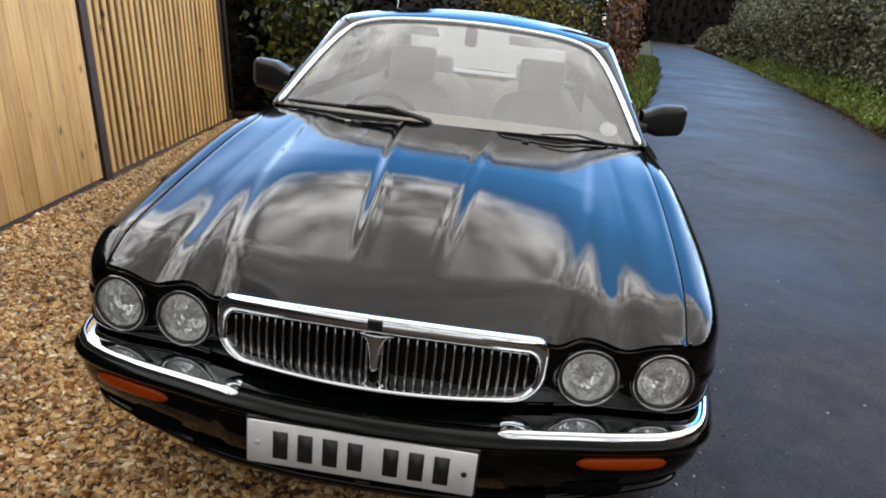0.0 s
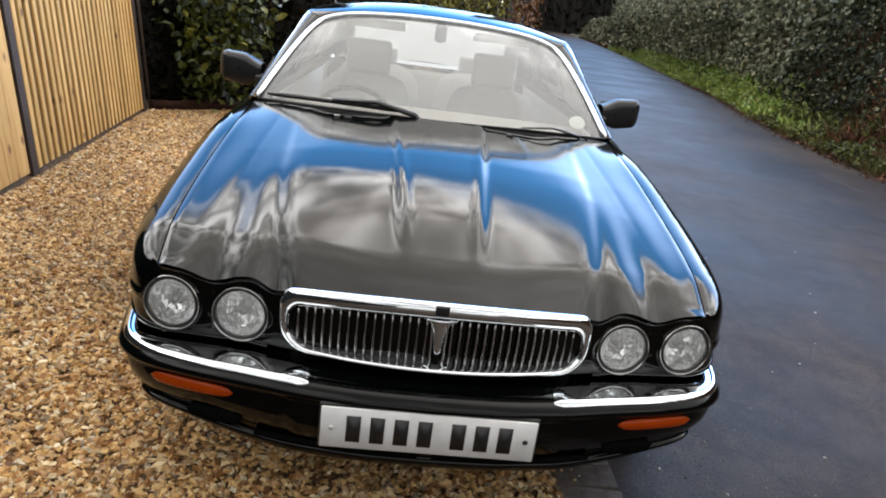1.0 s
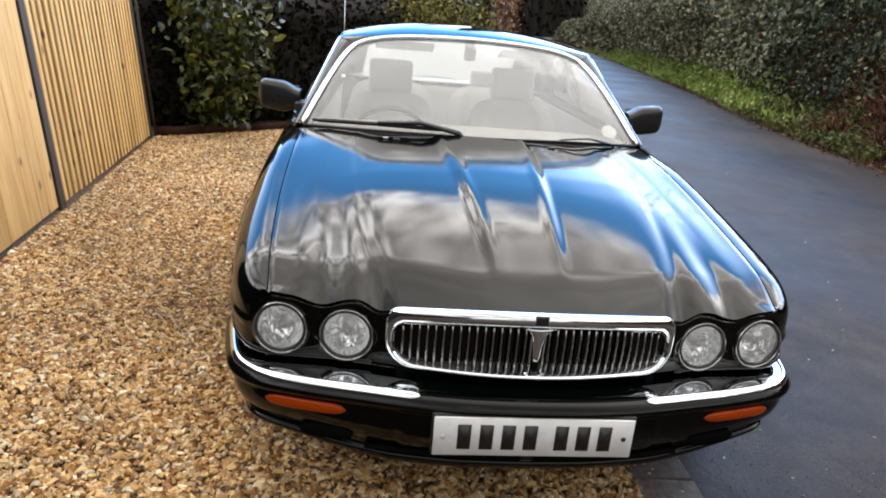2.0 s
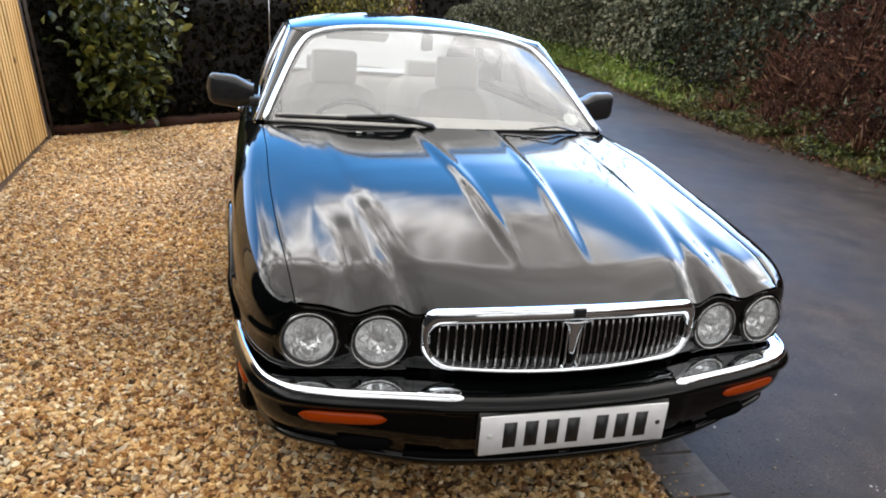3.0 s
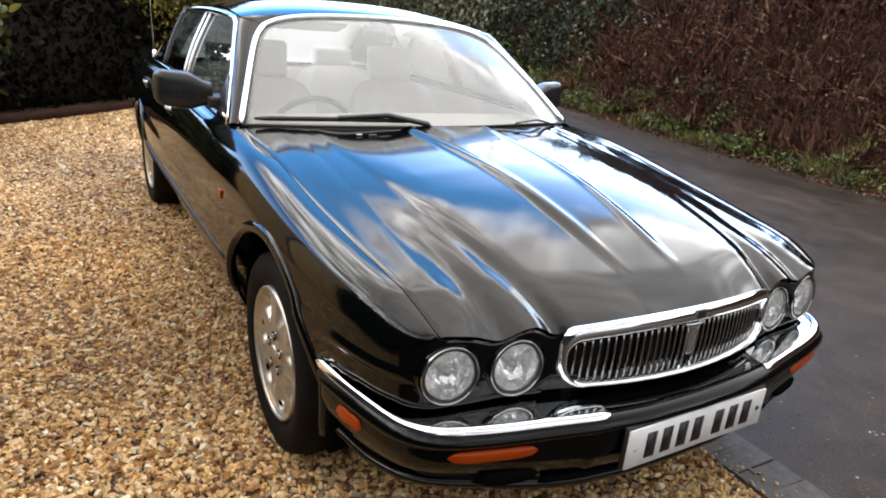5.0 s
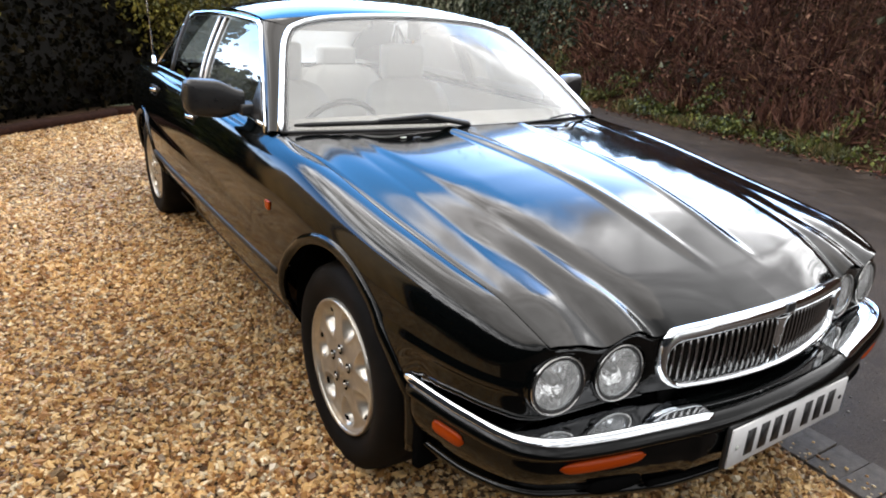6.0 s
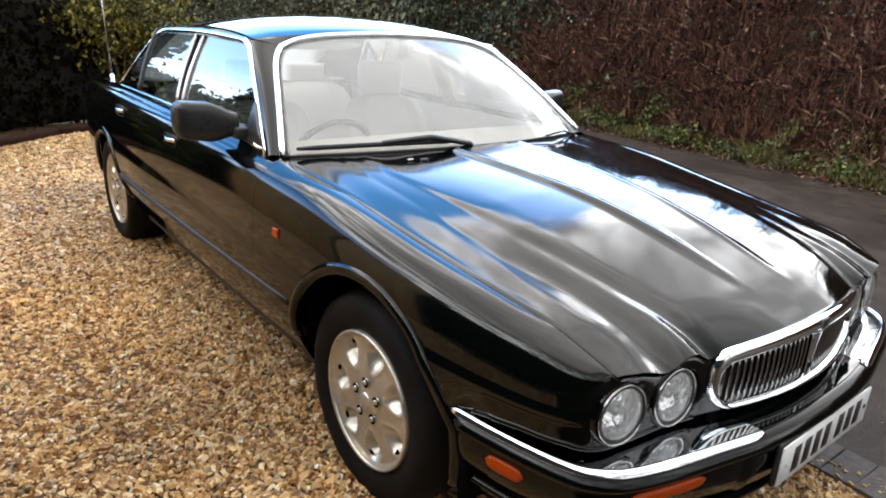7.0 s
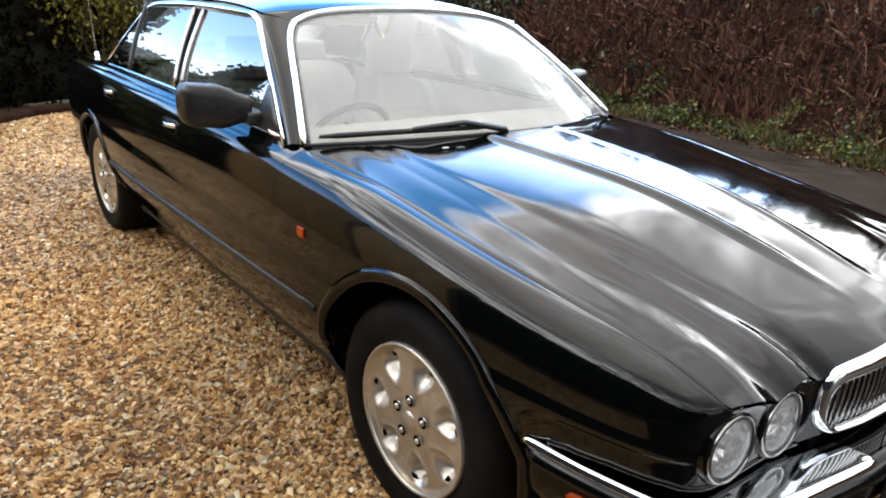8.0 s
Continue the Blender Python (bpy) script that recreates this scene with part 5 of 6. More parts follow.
bumper = sheet("front_bumper", bumper_fn, np.linspace(-b_s[-1], b_s[-1], 141), np.linspace(0, len(bumper_profile) - 1, 60), PLASTIC, car, "dark body-coloured front bumper", 0.004)
sheet("bumper_deck", lambda u, v: bumper_point(abs(u), -0.022 - 0.10 * v, 0.4935, 1 if u >= 0 else -1), np.linspace(-0.32, 0.32, 41), np.linspace(0, 1, 6), DECK, bumper, "glossy black deck under the grille")
for sign in (-1, 1):
    ss = np.linspace(0.298, b_s[-1] - 0.012, 46)
    blade = [(-0.026, -0.004), (-0.024, 0.009), (-0.016, 0.0160), (-0.004, 0.0140), (0.006, 0.0065), (0.0130, -0.0025), (0.0175, -0.0110), (0.012, -0.0140), (-0.006, -0.0125), (-0.026, -0.004)]
    blade_t = np.arange(len(blade))
    blade_o, blade_z = smooth_curve(blade_t, [p[0] for p in blade]), smooth_curve(blade_t, [p[1] for p in blade])

    def blade_fn(u, v):
        end = min(1.0, (max(0.0, (u - ss[0]) / 0.022)) ** 0.5, (max(0.0, (ss[-1] - u) / 0.022)) ** 0.5)
        return bumper_point(u, -0.004 + float(blade_o(v)) * end * float(np.interp(u, [0.6, 0.9], [0.50, 0.45])), 0.4890 + float(blade_z(v)) * end * float(np.interp(u, [0.7, 0.95], [0.50, 0.55])), sign)
    sheet("bumper_blade", blade_fn, np.concatenate([ss[0] + np.array((0, 0.002, 0.005, 0.010, 0.016)), np.linspace(ss[0] + 0.024, ss[-1] - 0.024, 60), ss[-1] - np.array((0.016, 0.010, 0.005, 0.002, 0))]), np.linspace(0, len(blade) - 1, 28), CHROME, bumper, "bright chrome bumper blade")
    def shelf_fn(u, v):
        end = min(1.0, max(0.02, (u - 0.305) / 0.06)) ** 0.5
        o = -0.012 - 0.105 * v * end * float(np.interp(u, [0.6, 0.85, 1.1], [1.0, 0.55, 0.30]))
        return bumper_point(u, o, 0.4945 - 0.002 * (1 - v) ** 4, sign)
    sheet("bumper_top", shelf_fn, np.linspace(0.305, 1.02, 50), np.linspace(0, 1, 10), CHROME, bumper, "polished chrome top of the bumper")
    ip = [bumper_point(s, 0.001, 0.421, sign) for s in np.linspace(0.487, 0.705, 18)]
    tube("indicator", ip, [0.0165 * (max(0.02, 1 - abs(2 * i / 17 - 1) ** 5)) ** 0.5 for i in range(18)], AMBER, bumper, "amber front indicator", wide=0.5, sides=12)
    ip = [bumper_point(s, 0.001, 0.412, sign) for s in np.linspace(0.945, 1.05, 12)]
    tube("side_marker", ip, [0.019 * (max(0.02, 1 - abs(2 * i / 11 - 1) ** 5)) ** 0.5 for i in range(12)], AMBER, bumper, "amber side marker", wide=0.5, sides=12)
    # Black tubes on the bumper face pass for shaded recess and slot.
    fp = [bumper_point(s, -0.019, 0.338, sign) for s in np.linspace(0.47, 0.62, 16)]
    tube("lamp_recess", fp, [0.021 * (max(0.02, 1 - abs(2 * i / 15 - 1) ** 4)) ** 0.5 for i in range(16)], SHADE_BLACK, bumper, "dark oval recess low in the bumper", wide=0.5, sides=12)
    tube("lower_slot", [bumper_point(s, -0.030, 0.302, sign) for s in np.linspace(0.02, 0.44, 14)], 0.008, SHADE_BLACK, bumper, sides=8)
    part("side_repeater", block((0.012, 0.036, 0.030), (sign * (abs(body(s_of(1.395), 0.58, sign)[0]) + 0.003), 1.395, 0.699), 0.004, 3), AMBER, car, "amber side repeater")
# Added black blocks fill the dark space between bumper end and tyre.
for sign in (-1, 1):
    part("dark_filler", block((0.30, 0.03, 0.26), (sign * 0.685, 0.515, 0.345), 0.01, 2, Matrix.Rotation(radians(-sign * 8), 4, "Z")), SHADE_BLACK, car, "black filler block added as shade before the wheel")
# number plate with bars in place of characters
plate = part("number_plate", block((0.52, 0.006, 0.112), (0, -0.012, 0.397), 0.002), PLATE, bumper, "white number plate")
part("plate_holder", block((0.53, 0.012, 0.122), (0, -0.002, 0.398), 0.003), BLACK, bumper)
for x in (-0.170, -0.113, -0.056, 0.001, 0.082, 0.139, 0.196):
    part("plate_bar", block((0.034, 0.002, 0.072), (x - 0.012, -0.0155, 0.397)), BLACK, plate)
for x in (-0.235, 0.235):
    spun("plate_screw", [(0.0, 0.003), (0.006, 0.002), (0.007, 0.0)], (x, -0.0155, 0.397), (0, -1, 0), STICKER if x < 0 else BLACK, plate, turns=12)


# radiator grille
# Chrome colour lowered to stand for shade and dark reflections in the grille.
SLAT = material("chrome slat darkened for shade", (0.36, 0.35, 0.345), 0.20, 1.0)


def grille_y(x):
    return 0.062 + 0.42 * x * x


def rounded_outline(w, z0, z1, r_, n=72):
    """A rounded rectangle in x and z, tighter at the top corners, with even steps between the corners."""
    out = []
    for cx, cz, a0, q in ((w - r_ * 0.55, z1 - r_ * 0.55, 0, r_ * 0.55), (-w + r_ * 0.55, z1 - r_ * 0.55, 90, r_ * 0.55), (-w + r_, z0 + r_, 180, r_), (w - r_, z0 + r_, 270, r_)):
        for i in range(10):
            a = radians(a0 + 10 * i)
            out.append((cx + q * math.cos(a), cz + q * math.sin(a)))
        if a0 in (0, 180):
            side = 1 if a0 == 0 else -1
            out += [(side * (w - r_) * (1 - 2 * t), z1 if a0 == 0 else z0) for t in np.linspace(0.06, 0.94, 22)]
    return out


grille = thing_grille = part("grille_backing", block((0.72, 0.02, 0.19), (0, 0.142, 0.578), 0.01), SHADE_BLACK, car)
outer, inner = rounded_outline(0.392, 0.521, 0.681, 0.070), rounded_outline(0.368, 0.536, 0.634, 0.060)
verts, faces, prof = [], [], [(0.50, 0.05), (0.14, 0.026), (0.0, 0.010), (0.06, 0.003), (0.20, -0.002), (0.42, -0.005), (0.60, -0.004), (0.78, 0.001), (0.92, 0.008), (1.0, 0.016), (1.0, 0.05)]
for (ox, oz), (ix, iz) in zip(outer, inner):
    for t, d in prof:
        x, z = ox + (ix - ox) * t, oz + (iz - oz) * t
        verts.append((x, grille_y(x) + d, z + (1 - (x / 0.39) ** 2) * (0.026 if z > 0.6 else -0.002)))
n, k = len(outer), len(prof)
for i in range(n):
    for j in range(k - 1):
        i2 = (i + 1) % n
        faces.append((i * k + j, i2 * k + j, i2 * k + j + 1, i * k + j + 1))
place("grille_surround", mesh_of("grille_surround", verts, faces, CHROME), grille, "heavy polished chrome grille surround")
for sign in (-1, 1):
    for i in range(16):
        x = sign * (0.031 + i * 0.0209)
        zt = 0.637 + 0.026 * (1 - (x / 0.39) ** 2) - 0.03 * max(0, (abs(x) - 0.32) / 0.046) ** 2
        zb = 0.533 + 0.03 * max(0, (abs(x) - 0.32) / 0.046) ** 2
        path = [(x, grille_y(x) + 0.020 - 0.004 * math.sin(math.pi * t), zb + (zt - zb) * t) for t in np.linspace(0, 1, 6)]
        tube("grille_slat", path, 0.0032, SLAT, grille, sides=8, up=(1, 0, 0), wide=1.3)
for sign in (-1, 1):
    ring = []
    for cx, cz, a0, q in ((0.350, 0.617, 0, 0.020), (0.040, 0.618, 90, 0.022), (0.036, 0.550, 180, 0.020), (0.323, 0.577, 270, 0.047)):
        for i in range(8):
            a = radians(a0 + 90 * i / 7)
            x, z = cx + q * math.cos(a), cz + q * math.sin(a)
            ring.append((sign * x, grille_y(x) + 0.011, z + (1 - (x / 0.39) ** 2) * (0.026 if z > 0.59 else -0.002)))
    tube("grille_edge", ring, 0.0030, CHROME, grille, "thin chrome edge round the slats", sides=8, up=(0, 1, 0), closed=True)
vee_w = smooth_curve([0.0, 0.12, 0.35, 0.62, 0.78, 0.88, 0.95, 1.0], [0.0075, 0.0098, 0.0118, 0.0150, 0.0195, 0.025, 0.032, 0.042])
sheet("grille_centre_bar", lambda u, v: (u * float(vee_w(v)), grille_y(0) + 0.012 - 0.006 * (1 - u * u) - 0.004 * v * v, 0.572 + 0.091 * v), np.linspace(-1, 1, 9), np.linspace(0, 1, 20), CHROME, grille, "chrome centre piece flaring into the surround", 0.003)
tube("grille_centre_post", [(0, grille_y(0) + 0.016, z) for z in np.linspace(0.526, 0.60, 5)], [0.013, 0.011, 0.010, 0.010, 0.010], PAINT, grille, "dark lower centre post", up=(1, 0, 0), wide=0.6, sides=10)
part("grille_badge", block((0.034, 0.008, 0.026), (0, 0.058, 0.691), 0.004, 2), SHELL, grille, "small dark badge on the grille")


# headlights
def headlight(x, y, z, rad, yaw):
    axis = Vector((math.sin(radians(yaw)) * (1 if x > 0 else -1), -math.cos(radians(yaw)), 0.06))
    pod = spun("headlight", [(rad + 0.024, -0.075), (rad + 0.017, -0.025), (rad + 0.012, -0.004), (rad + 0.007, 0.002), (rad + 0.004, -0.004)], (x, y, z), axis, PAINT, car, "round headlight in a body-coloured pod", 44)
    spun("bezel", [(rad + 0.0070, -0.01), (rad + 0.0065, 0.003), (rad + 0.004, 0.006), (rad + 0.0015, 0.004), (rad + 0.001, -0.004)], (x, y, z), axis, SATIN, pod, "thin chrome bezel", 44)
    spun("lamp_seal", [(rad + 0.0015, 0.0035), (rad - 0.002, 0.0045), (rad - 0.0045, 0.002), (rad - 0.006, -0.006)], (x, y, z), axis, BLACK, pod, "dark rubber seal", 44)
    spun("lens", [(0.0, 0.014), (rad * 0.3, 0.013), (rad * 0.6, 0.010), (rad * 0.85, 0.005), (rad - 0.003, 0.0)], (x, y, z), axis, LENS, pod, "clear domed lens", 44).visible_shadow = False
    bowl = spun("reflector", [(0.012, -0.050), (rad * 0.34, -0.050), (rad * 0.60, -0.037), (rad * 0.82, -0.022), (rad - 0.003, -0.002)], (x, y, z), axis, REFLECTOR, pod, "faceted silver reflector", 15)
    bowl.data.polygons.foreach_set("use_smooth", [False] * len(bowl.data.polygons))
    spun("bulb", [(0.0, -0.012), (0.009, -0.014), (0.012, -0.026), (0.011, -0.058)], (x, y, z), axis, BULB, pod, "bulb shield", 16)


REFLECTOR = material("faceted lamp reflector", (0.96, 0.96, 0.96), 0.08, 0.80)
nz = noise_tex(REFLECTOR, 30.0, 1.0, 0.5, (1.6, 1.6, 0.5))
bump(REFLECTOR, nz.outputs["Fac"], 0.9, 0.016)
BULB = material("grey bulb shield", (0.35, 0.35, 0.35), 0.35, 0.8)
for sign in (-1, 1):
    headlight(sign * 0.666, 0.178, 0.590, 0.066, 7)
    headlight(sign * 0.492, 0.160, 0.584, 0.066, 5)


# wheels
def wheel(y, sign):
    c = Vector((sign * HUB_X, y, HUB_Z))
    ax = Vector((sign, 0, 0))
    tyre = spun("wheel", [(0.205, -0.20), (0.235, -0.215), (0.29, -0.222), (0.318, -0.205), (0.329, -0.16), (0.331, -0.105), (0.329, -0.05), (0.318, -0.004), (0.300, 0.012), (0.27, 0.017), (0.24, 0.010), (0.222, 0.000), (0.212, -0.008), (0.205, -0.05)], c, ax, TYRE, car, "black tyre on a silver alloy wheel", 56)

    def face(u, v):
        r_ = 0.018 + 0.192 * v
        ang = 2 * math.pi * u
        off = (7 * ang / (2 * math.pi) + 0.5) % 1 - 0.5
        reach = math.hypot((r_ - 0.156) / (0.060 if r_ < 0.156 else 0.039), off * 2 * math.pi / 7 * r_ / (0.026 + 0.32 * max(0.0, r_ - 0.10)))
        scoop = 1 - step(0.30, 1.0, reach)
        depth = -scoop * (0.018 + 0.30 * max(0.0, r_ - 0.10)) + 0.003 * math.exp(-((reach - 1.05) / 0.12) ** 2) - 0.006 * step(0.06, 0.20, r_) + 0.012 * step(0.192, 0.206, r_)
        h = -0.004 + depth + 0.006 * (1 - step(0.03, 0.06, r_))
        return tuple(c + ax * h + Vector((0, math.cos(ang), math.sin(ang))) * r_)
    rim = sheet("rim", face, np.linspace(0, 1, 197), np.linspace(0, 1, 44), ALLOY, tyre, "seven-scoop silver alloy rim")
    spun("rim_lip", [(0.203, -0.03), (0.205, 0.004), (0.210, 0.010), (0.215, 0.006), (0.215, -0.02)], c, ax, ALLOY, tyre, turns=56)
    spun("centre_cap", [(0.0, 0.010), (0.018, 0.009), (0.026, 0.005), (0.028, -0.004)], c, ax, ALLOY, tyre, "round centre cap", 20)
    spun("hub_backing", [(0.0, -0.06), (0.2, -0.055)], c, ax, SHADE_BLACK, tyre, turns=24)
    for i in range(5):
        a = 2 * math.pi * (i + 0.2) / 5
        p = c + Vector((0, math.cos(a), math.sin(a))) * 0.058
        # Black disc drawn as the shade round each nut.
        spun("nut_recess", [(0.0, -0.0010), (0.0165, 0.0008)], p + ax * 0.0015, ax, SHADE_BLACK, tyre, turns=14)
        spun("wheel_nut", [(0.0, 0.008), (0.007, 0.007), (0.0085, -0.002), (0.0125, -0.003), (0.0135, -0.010)], p, ax, ALLOY, tyre, "wheel nut", 10)
    # Small black blocks drawn as the shaded slots of the rim.
    for i in range(7):
        a = 2 * math.pi * i / 7
        bm = block((0.006, 0.014, 0.030), (0, 0, 0), 0.002, 1, Matrix.Rotation(a, 4, "X"))
        p = c + Vector((0, math.cos(a + 0.17), math.sin(a + 0.17))) * 0.181 + ax * (-0.014)
        bmesh.ops.translate(bm, vec=p, verts=bm.verts)
        part("rim_slot", bm, SHADE_BLACK, tyre)


for y in (HUB_F, HUB_R):
    for sign in (-1, 1):
        wheel(y, sign)


# inside of the car
def seat(x, y, back_top, width, rear=False):
    s = part("seat", block((width, 0.50, 0.16), (x, y - 0.28, 0.42), 0.06, 3), LEATHER, car, "cream leather seat")

    def back(u, v):
        a = 2 * math.pi * u
        c, q = math.cos(a), math.sin(a)
        c, q = math.copysign(abs(c) ** 0.6, c), math.copysign(abs(q) ** 0.6, q)
        k = max(0.0, 1 - max(0, (v - 0.6) / 0.4) ** 2.6) ** 0.5
        z = 0.42 + (back_top - 0.42) * v
        return (x + c * width / 2 * (0.5 + 0.5 * k), y + 0.22 * v + q * (0.075 * (0.35 + 0.65 * k)) + 0.008 * math.cos(14 * c) * (q < 0), z)
    sheet("seat_back", back, np.linspace(0, 1, 49), np.linspace(0, 1, 20), LEATHER, s, "pleated cream seat back")
    if not rear:
        part("headrest", block((0.265, 0.085, 0.19), (x, y + 0.25, back_top + 0.095), 0.035, 3), LEATHER, s, "cream headrest")
        for dx in (-0.06, 0.06):
            tube("headrest_post", [(x + dx, y + 0.24, back_top - 0.08), (x + dx, y + 0.25, back_top + 0.08)], 0.006, CHROME, s, sides=6)
    return s


seat(-0.38, 2.52, 0.955, 0.54)
seat(0.38, 2.52, 0.955, 0.54)
seat(-0.36, 3.40, 0.95, 0.62, True)
seat(0.36, 3.40, 0.95, 0.62, True)
part("rear_seat_centre", block((0.30, 0.14, 0.54), (0, 3.56, 0.665), 0.05, 3, Matrix.Rotation(radians(-20), 4, "X")), LEATHER, car, "cream rear seat centre")
part("centre_console", block((0.20, 1.3, 0.16), (0, 2.35, 0.52), 0.04, 2), DASH, car)
for x in (-0.36, 0.36):
    part("rear_headrest", block((0.27, 0.09, 0.13), (x, 3.66, 1.0), 0.035, 3), LEATHER, car, "cream rear headrest")
sheet("parcel_shelf", lambda u, v: (0.66 * u, 3.60 + 0.50 * v, 0.962 - 0.01 * v), [-1, 0, 1], [0, 0.5, 1], LEATHER, car)
sheet("dashboard", lambda u, v: (0.74 * u, 1.46 + 0.17 * u * u + (0.36 - 0.12 * u * u) * min(v, 0.8) / 0.8, 0.912 - 0.012 * u * u - 0.012 * math.sin(3 * min(v, 0.8) / 0.8) - max(0, v - 0.8) * 1.4), np.linspace(-1, 1, 21), np.linspace(0, 1, 16), DASH, car, "grey beige dashboard top")
sw = spun("steering_wheel", [(0.185 + 0.013 * math.cos(a), 0.013 * math.sin(a)) for a in np.linspace(0, 2 * math.pi, 10)], (-0.38, 1.98, 0.80), (0, -0.86, -0.5), BLACK, car, "dark steering wheel", 36)
spun("wheel_boss", [(0.0, -0.03), (0.06, -0.028), (0.075, 0.0), (0.05, 0.03)], (-0.38, 1.98, 0.80), (0, 0.86, 0.5), BLACK, sw, turns=20)
part("wheel_spoke", block((0.34, 0.02, 0.03), (-0.38, 1.98, 0.80), 0.006), BLACK, sw)
rv = part("rear_view_mirror", block((0.055, 0.03, 0.075), (0.0, 1.995, 1.248), 0.012, 3), BLACK, car, "black interior mirror")
tube("mirror_stem", [(0, 2.03, 1.21), (0, 2.005, 1.265), (0, 2.01, 1.29)], [0.012, 0.016, 0.022], BLACK, rv, wide=1.3)
for x in (-0.36, 0.36):
    part("sun_visor", block((0.30, 0.13, 0.018), (x * 0.9, 2.14, 1.252), 0.008, 2, Matrix.Rotation(radians(-14), 4, "X")), LEATHER, car)
tx, ty, tz = screen_at(0.86, 0.14)
spun("tax_disc", [(0.0, 0.0), (0.037, 0.0)], (tx, ty + 0.004, tz - 0.006), (0, -0.55, 0.6), STICKER, car, "round pale paper disc on the windscreen", 24)
aerial = tube("aerial", [(-0.745, 4.10, 0.925), (-0.748, 4.13, 1.25), (-0.752, 4.16, 1.75)], [0.005, 0.0035, 0.002], SATIN, car, "thin raised radio aerial", sides=6)
spun("aerial_base", [(0.0, 0.05), (0.010, 0.04), (0.016, 0.0)], (-0.745, 4.10, 0.915), (0, 0, 1), CHROME, aerial, turns=14)


# ---- fence, edging logs, paving blocks ----
fence = thing("fence", "new pale softwood fence of boards and upright battens", "fence", (F0.x, F0.y, 0))
FENCE_H = 1.95
seg = (F1 - F0).length


def fence_part(name, size, d, out, z, mat, label="", bevel=0.003):
    me_bm = block(size, (0, 0, 0), bevel)
    bmesh.ops.transform(me_bm, matrix=fence_pose(d, out, z), verts=me_bm.verts)
    return part(name, me_bm, mat, fence, label, False)


D_END = -0.05
D_POST = (Vector((-2.541, 3.062, 0)) - F0).length
board_bm = block((0.02, 0.147, FENCE_H), (0, 0, 0), 0.004)
board_me = bpy.data.meshes.new("board")
board_bm.to_mesh(board_me)
board_bm.free()
board_me.materials.append(WOOD)
slat_bm = block((0.022, 0.053, FENCE_H), (0, 0, 0), 0.004)
slat_me = bpy.data.meshes.new("slat")
slat_bm.to_mesh(slat_me)
slat_bm.free()
slat_me.materials.append(WOOD)


def fence_piece(name, me, d, out, lean):
    ob = new(name, me)
    ob.parent = fence
    ob.matrix_parent_inverse = fence.matrix_world.inverted()
    ob.matrix_basis = fence_pose(d, out, 0.03 + FENCE_H / 2) @ pose(0, 0, 0, lean, 0, 0)
    return ob


d = D_POST - 0.09 - 0.075
while d > D_END:
    fence_piece("board", board_me, d, -0.012 + 0.002 * math.sin(d * 40), 0.15 * math.sin(d * 17))
    d -= 0.1482
d = D_POST + 0.075
n_slats = int((seg - d) / 0.1045)
for i in range(n_slats + 1):
    fence_piece("slat", slat_me, d + i * 0.1045, -0.012 + 0.003 * math.sin(i * 5.1), 0.2 * math.sin(i * 3.7))
fence_part("post", (0.09, 0.09, FENCE_H + 0.05), D_POST, -0.05, FENCE_H / 2, DARKWOOD, "dark stained post")
fence_part("post", (0.09, 0.09, FENCE_H + 0.05), D_END - 0.06, -0.05, FENCE_H / 2, DARKWOOD, "dark stained end post")
fence_part("post", (0.09, 0.09, FENCE_H + 0.05), seg + 0.11, -0.05, FENCE_H / 2, DARKWOOD, "dark stained end post")
for z in (0.35, 1.0, 1.65):
    fence_part("rail", (0.04, seg - D_END, 0.09), (seg + D_END) / 2, -0.055, z, DARKWOOD)
fence_part("backing", (0.012, seg - D_END, FENCE_H - 0.06), (seg + D_END) / 2, -0.085, FENCE_H / 2, DARKWOOD)
pole = thing("pole", "thin dark metal pole beside the fence end", "pole", (-2.86, 5.9, 0))
tube("shaft", [(-2.80, 5.84, 0), (-2.90, 5.85, 1.1), (-3.00, 5.86, 2.3)], 0.014, DARKWOOD, pole, sides=8)

for a, b in zip(LOG, LOG[1:]):
    g = thing("edging_log", "weathered reddish brown timber edging the gravel", "edging timber", tuple(a), "edging timbers")
    n = 9
    path = [a.lerp(b, 0.004 + 0.992 * t) + Vector((0, 0, 0.045 + 0.006 * math.sin(t * 9 + a.x))) for t in np.linspace(0, 1, n)]
    tube("timber", path, [0.055 + 0.004 * math.sin(i * 2.2) for i in range(n)], LOGWOOD, g, sides=12, wide=1.1, power=0.75)

edging = thing("paving_edge", "row of dark worn paving blocks between gravel and lane", "paving", (0.55, 0.2, 0), kind="structure")
sett_bm = block((0.206, 0.104, 0.07), (0, 0, 0), 0.005, 2)
sett_me = bpy.data.meshes.new("paving_block")
sett_bm.to_mesh(sett_me)
sett_bm.free()
sett_me.materials.append(SETT)
prng = random.Random(4)
for i in range(84):
    y = -0.592 + i * 0.108
    x = 0.555 + 0.012 * (y - 0.3)
    ob = new("paving_block", sett_me)
    ob.parent = edging
    ob.matrix_parent_inverse = edging.matrix_world.inverted()
    ob.matrix_basis = pose(x + prng.uniform(-0.006, 0.006), y, -0.025 + prng.uniform(-0.003, 0.003), prng.uniform(-1.5, 1.5), prng.uniform(-1.2, 1.2), prng.uniform(-2.5, 2.5) - 2)

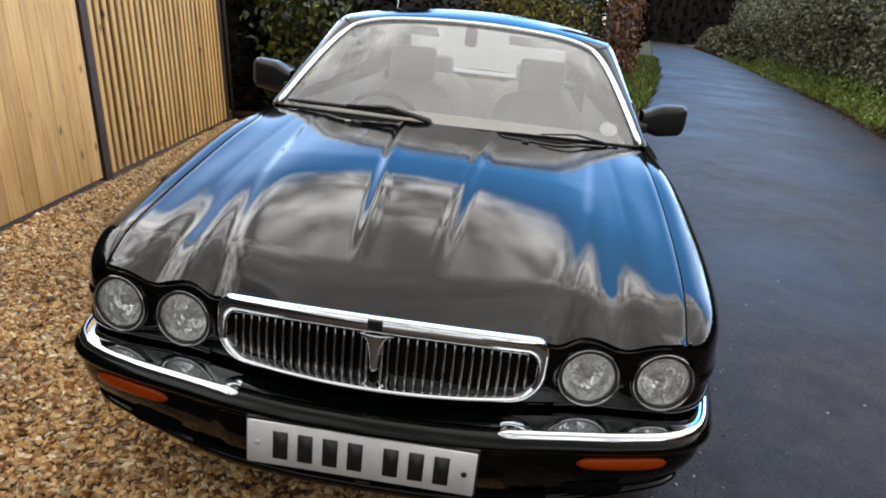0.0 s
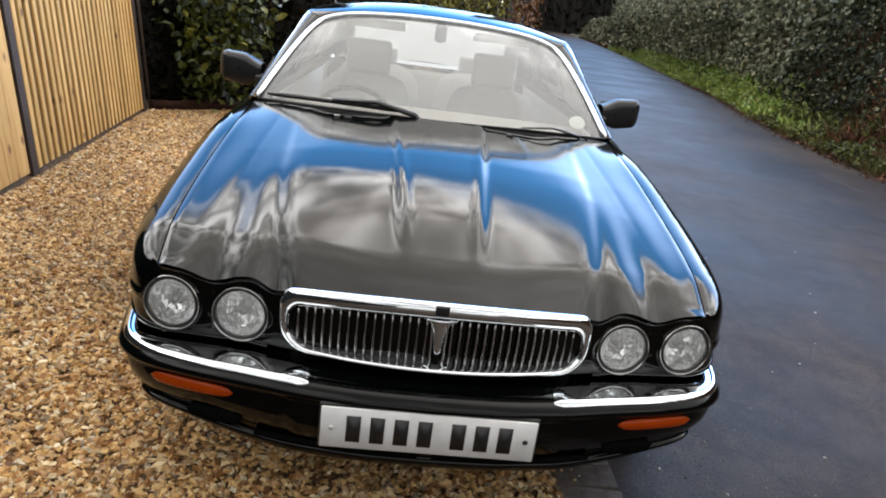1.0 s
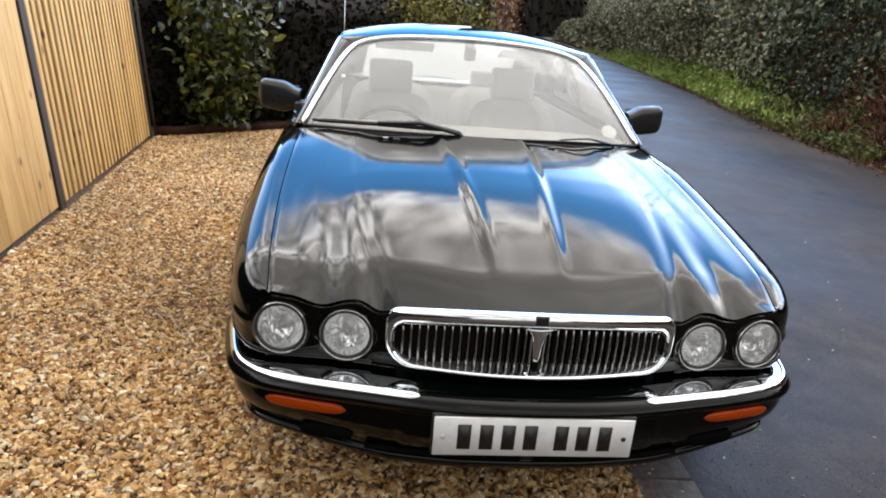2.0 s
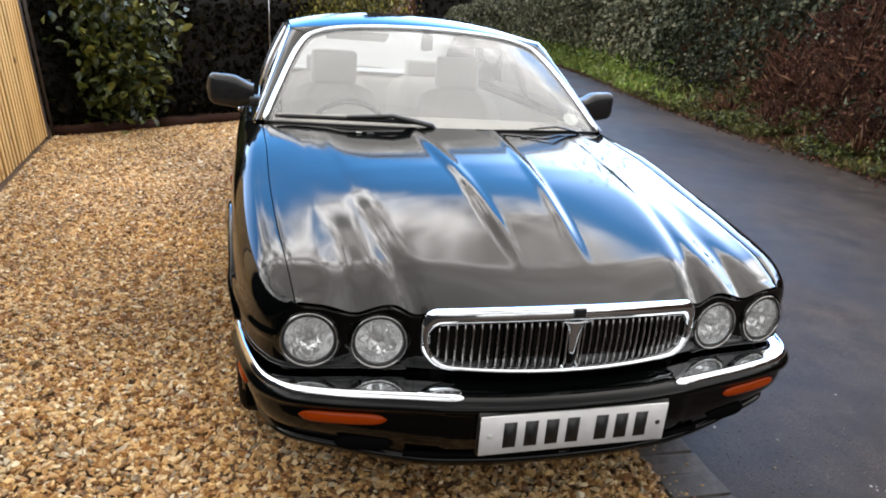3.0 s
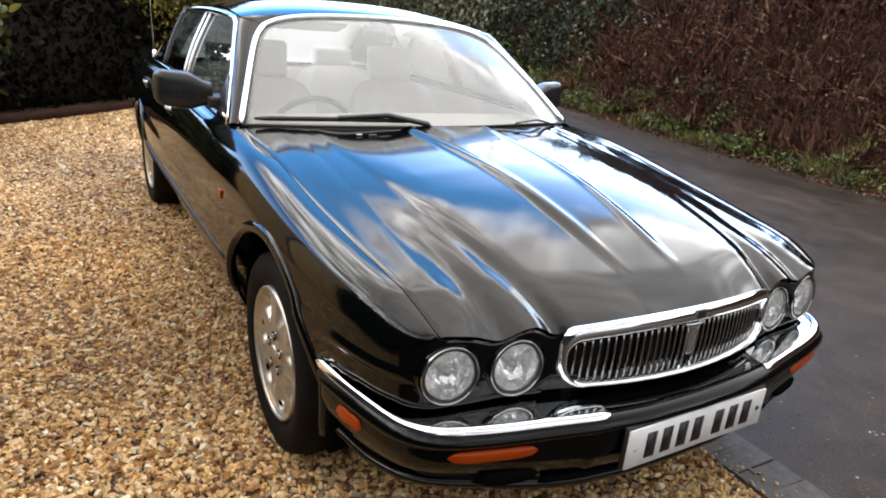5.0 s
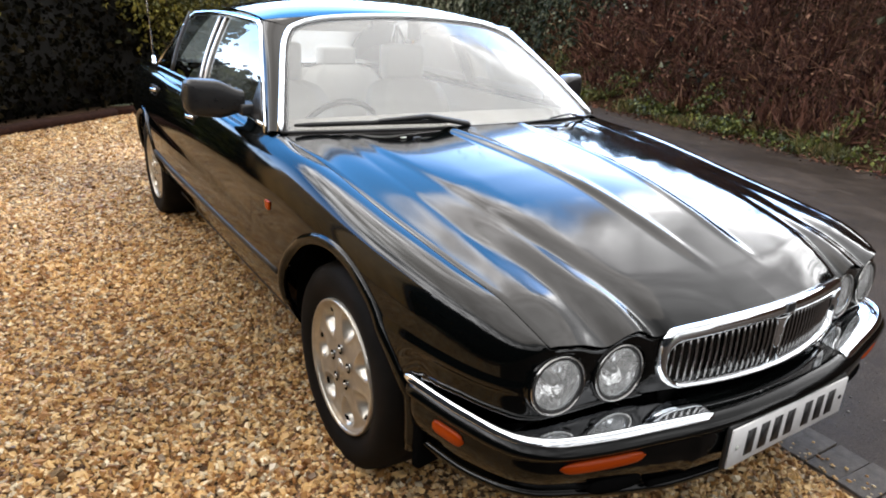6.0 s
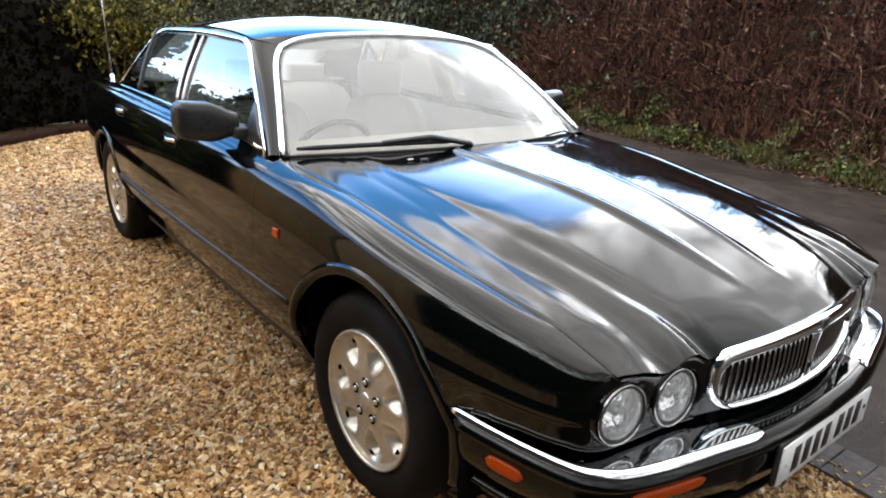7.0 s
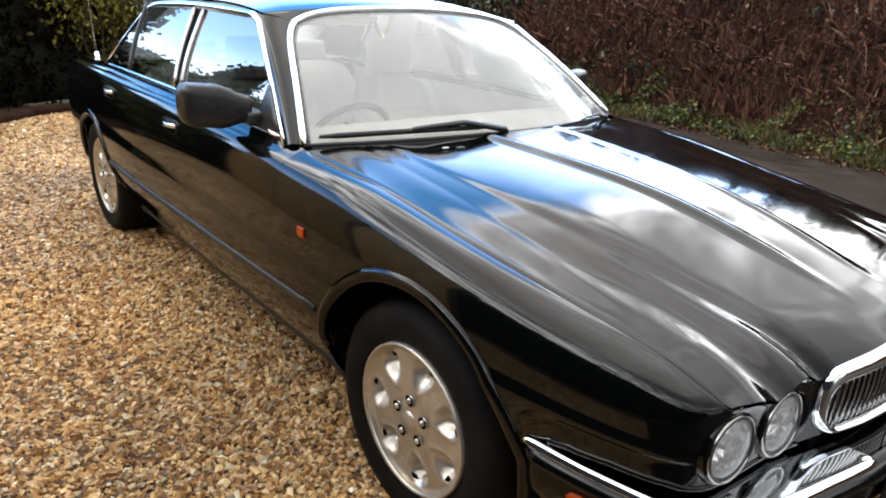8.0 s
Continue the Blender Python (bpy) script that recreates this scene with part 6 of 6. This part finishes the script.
# low kerb stones along the far side of the lane
kerb = thing("kerb", "broken low kerb stones at the foot of the verge", "kerb", (5.2, 2, 0), kind="structure")
kerb_bm = block((0.07, 0.46, 0.10), (0, 0, 0), 0.022, 2)
kerb_me = bpy.data.meshes.new("kerb_stone")
kerb_bm.to_mesh(kerb_me)
kerb_bm.free()
kerb_me.materials.append(KERB)
y = -5.0
while y < 26:
    dx = float(edge_r(y + 0.25) - edge_r(y - 0.25)) / 0.5
    ob = new("kerb_stone", kerb_me)
    ob.parent = kerb
    ob.matrix_parent_inverse = kerb.matrix_world.inverted()
    ob.matrix_basis = pose(float(edge_r(y)) + prng.uniform(-0.02, 0.02), y, -0.041 + prng.uniform(-0.02, 0.008), prng.uniform(-2, 2), prng.uniform(-4, 4), -math.degrees(math.atan(dx)) + prng.uniform(-3, 3))
    y += 0.48 * prng.uniform(0.98, 1.2)


def litter(name, n, mat, label, spread, lo, hi, x0=None):
    """Small stones strewn on the lane near its edges, or spilt over the paving edge."""
    y = rng.uniform(-2.5, 8, n) if x0 is None else rng.uniform(-0.6, 1.6, n)
    near = rng.uniform(0, 1, n) < 0.95
    x = np.where(near, edge_l(y) + rng.exponential(spread, n), edge_r(y) - rng.exponential(0.25, n)) if x0 is None else x0 + rng.exponential(spread, n)
    s = rng.uniform(lo, hi, (n, 1)) * rng.uniform((0.8, 0.8, 0.4), (1.4, 1.2, 0.7), (n, 3))
    ico = np.array([(1, 0, 0), (-1, 0, 0), (0, 1, 0), (0, -1, 0), (0, 0, 1), (0, 0, -1)], float)
    tris = np.array([(0, 2, 4), (2, 1, 4), (1, 3, 4), (3, 0, 4), (2, 0, 5), (1, 2, 5), (3, 1, 5), (0, 3, 5)])
    z = ROAD_Z - 0.03 + 0.05 * np.sin(np.pi * np.clip((x - edge_l(y) + 0.15) / (edge_r(y) - edge_l(y) + 0.3), 0, 1))
    z = np.where(x < 0.67, 0.011, z) + 0.4 * s[:, 2]
    v, t = scattered(np.column_stack([x, y, z]), turns_of(rng, n, 0.3), s, ico, tris)
    return stuff(name, v, t, mat, label, "stones", True)


litter("road_stones", 420, PEBBLE, "scattered pale pebbles on the lane", 0.6, 0.003, 0.008)
litter("road_grit", 6000, GRIT, "grey grit worn loose beside the paving edge", 0.30, 0.0015, 0.0035)
litter("spilt_gravel", 240, GRAVEL, "loose gravel spilt over the paving blocks", 0.05, 0.004, 0.009, 0.45)


def kerb_litter():
    """Dead leaves blown against the foot of the verge."""
    n = 3200
    y = rng.uniform(-5, 22, n)
    x = edge_r(y) + rng.normal(0.03, 0.12, n)
    z = 0.02 + 0.05 * np.clip((x - edge_r(y)) / 0.3, 0, 1) + rng.uniform(0, 0.02, n)
    v, t = leaves(rng, np.column_stack([x, y, z]), 0.045, 0.6)
    return stuff("leaf_litter", v, t, DRY, "dead brown leaves along the foot of the verge", "leaves")


kerb_litter()
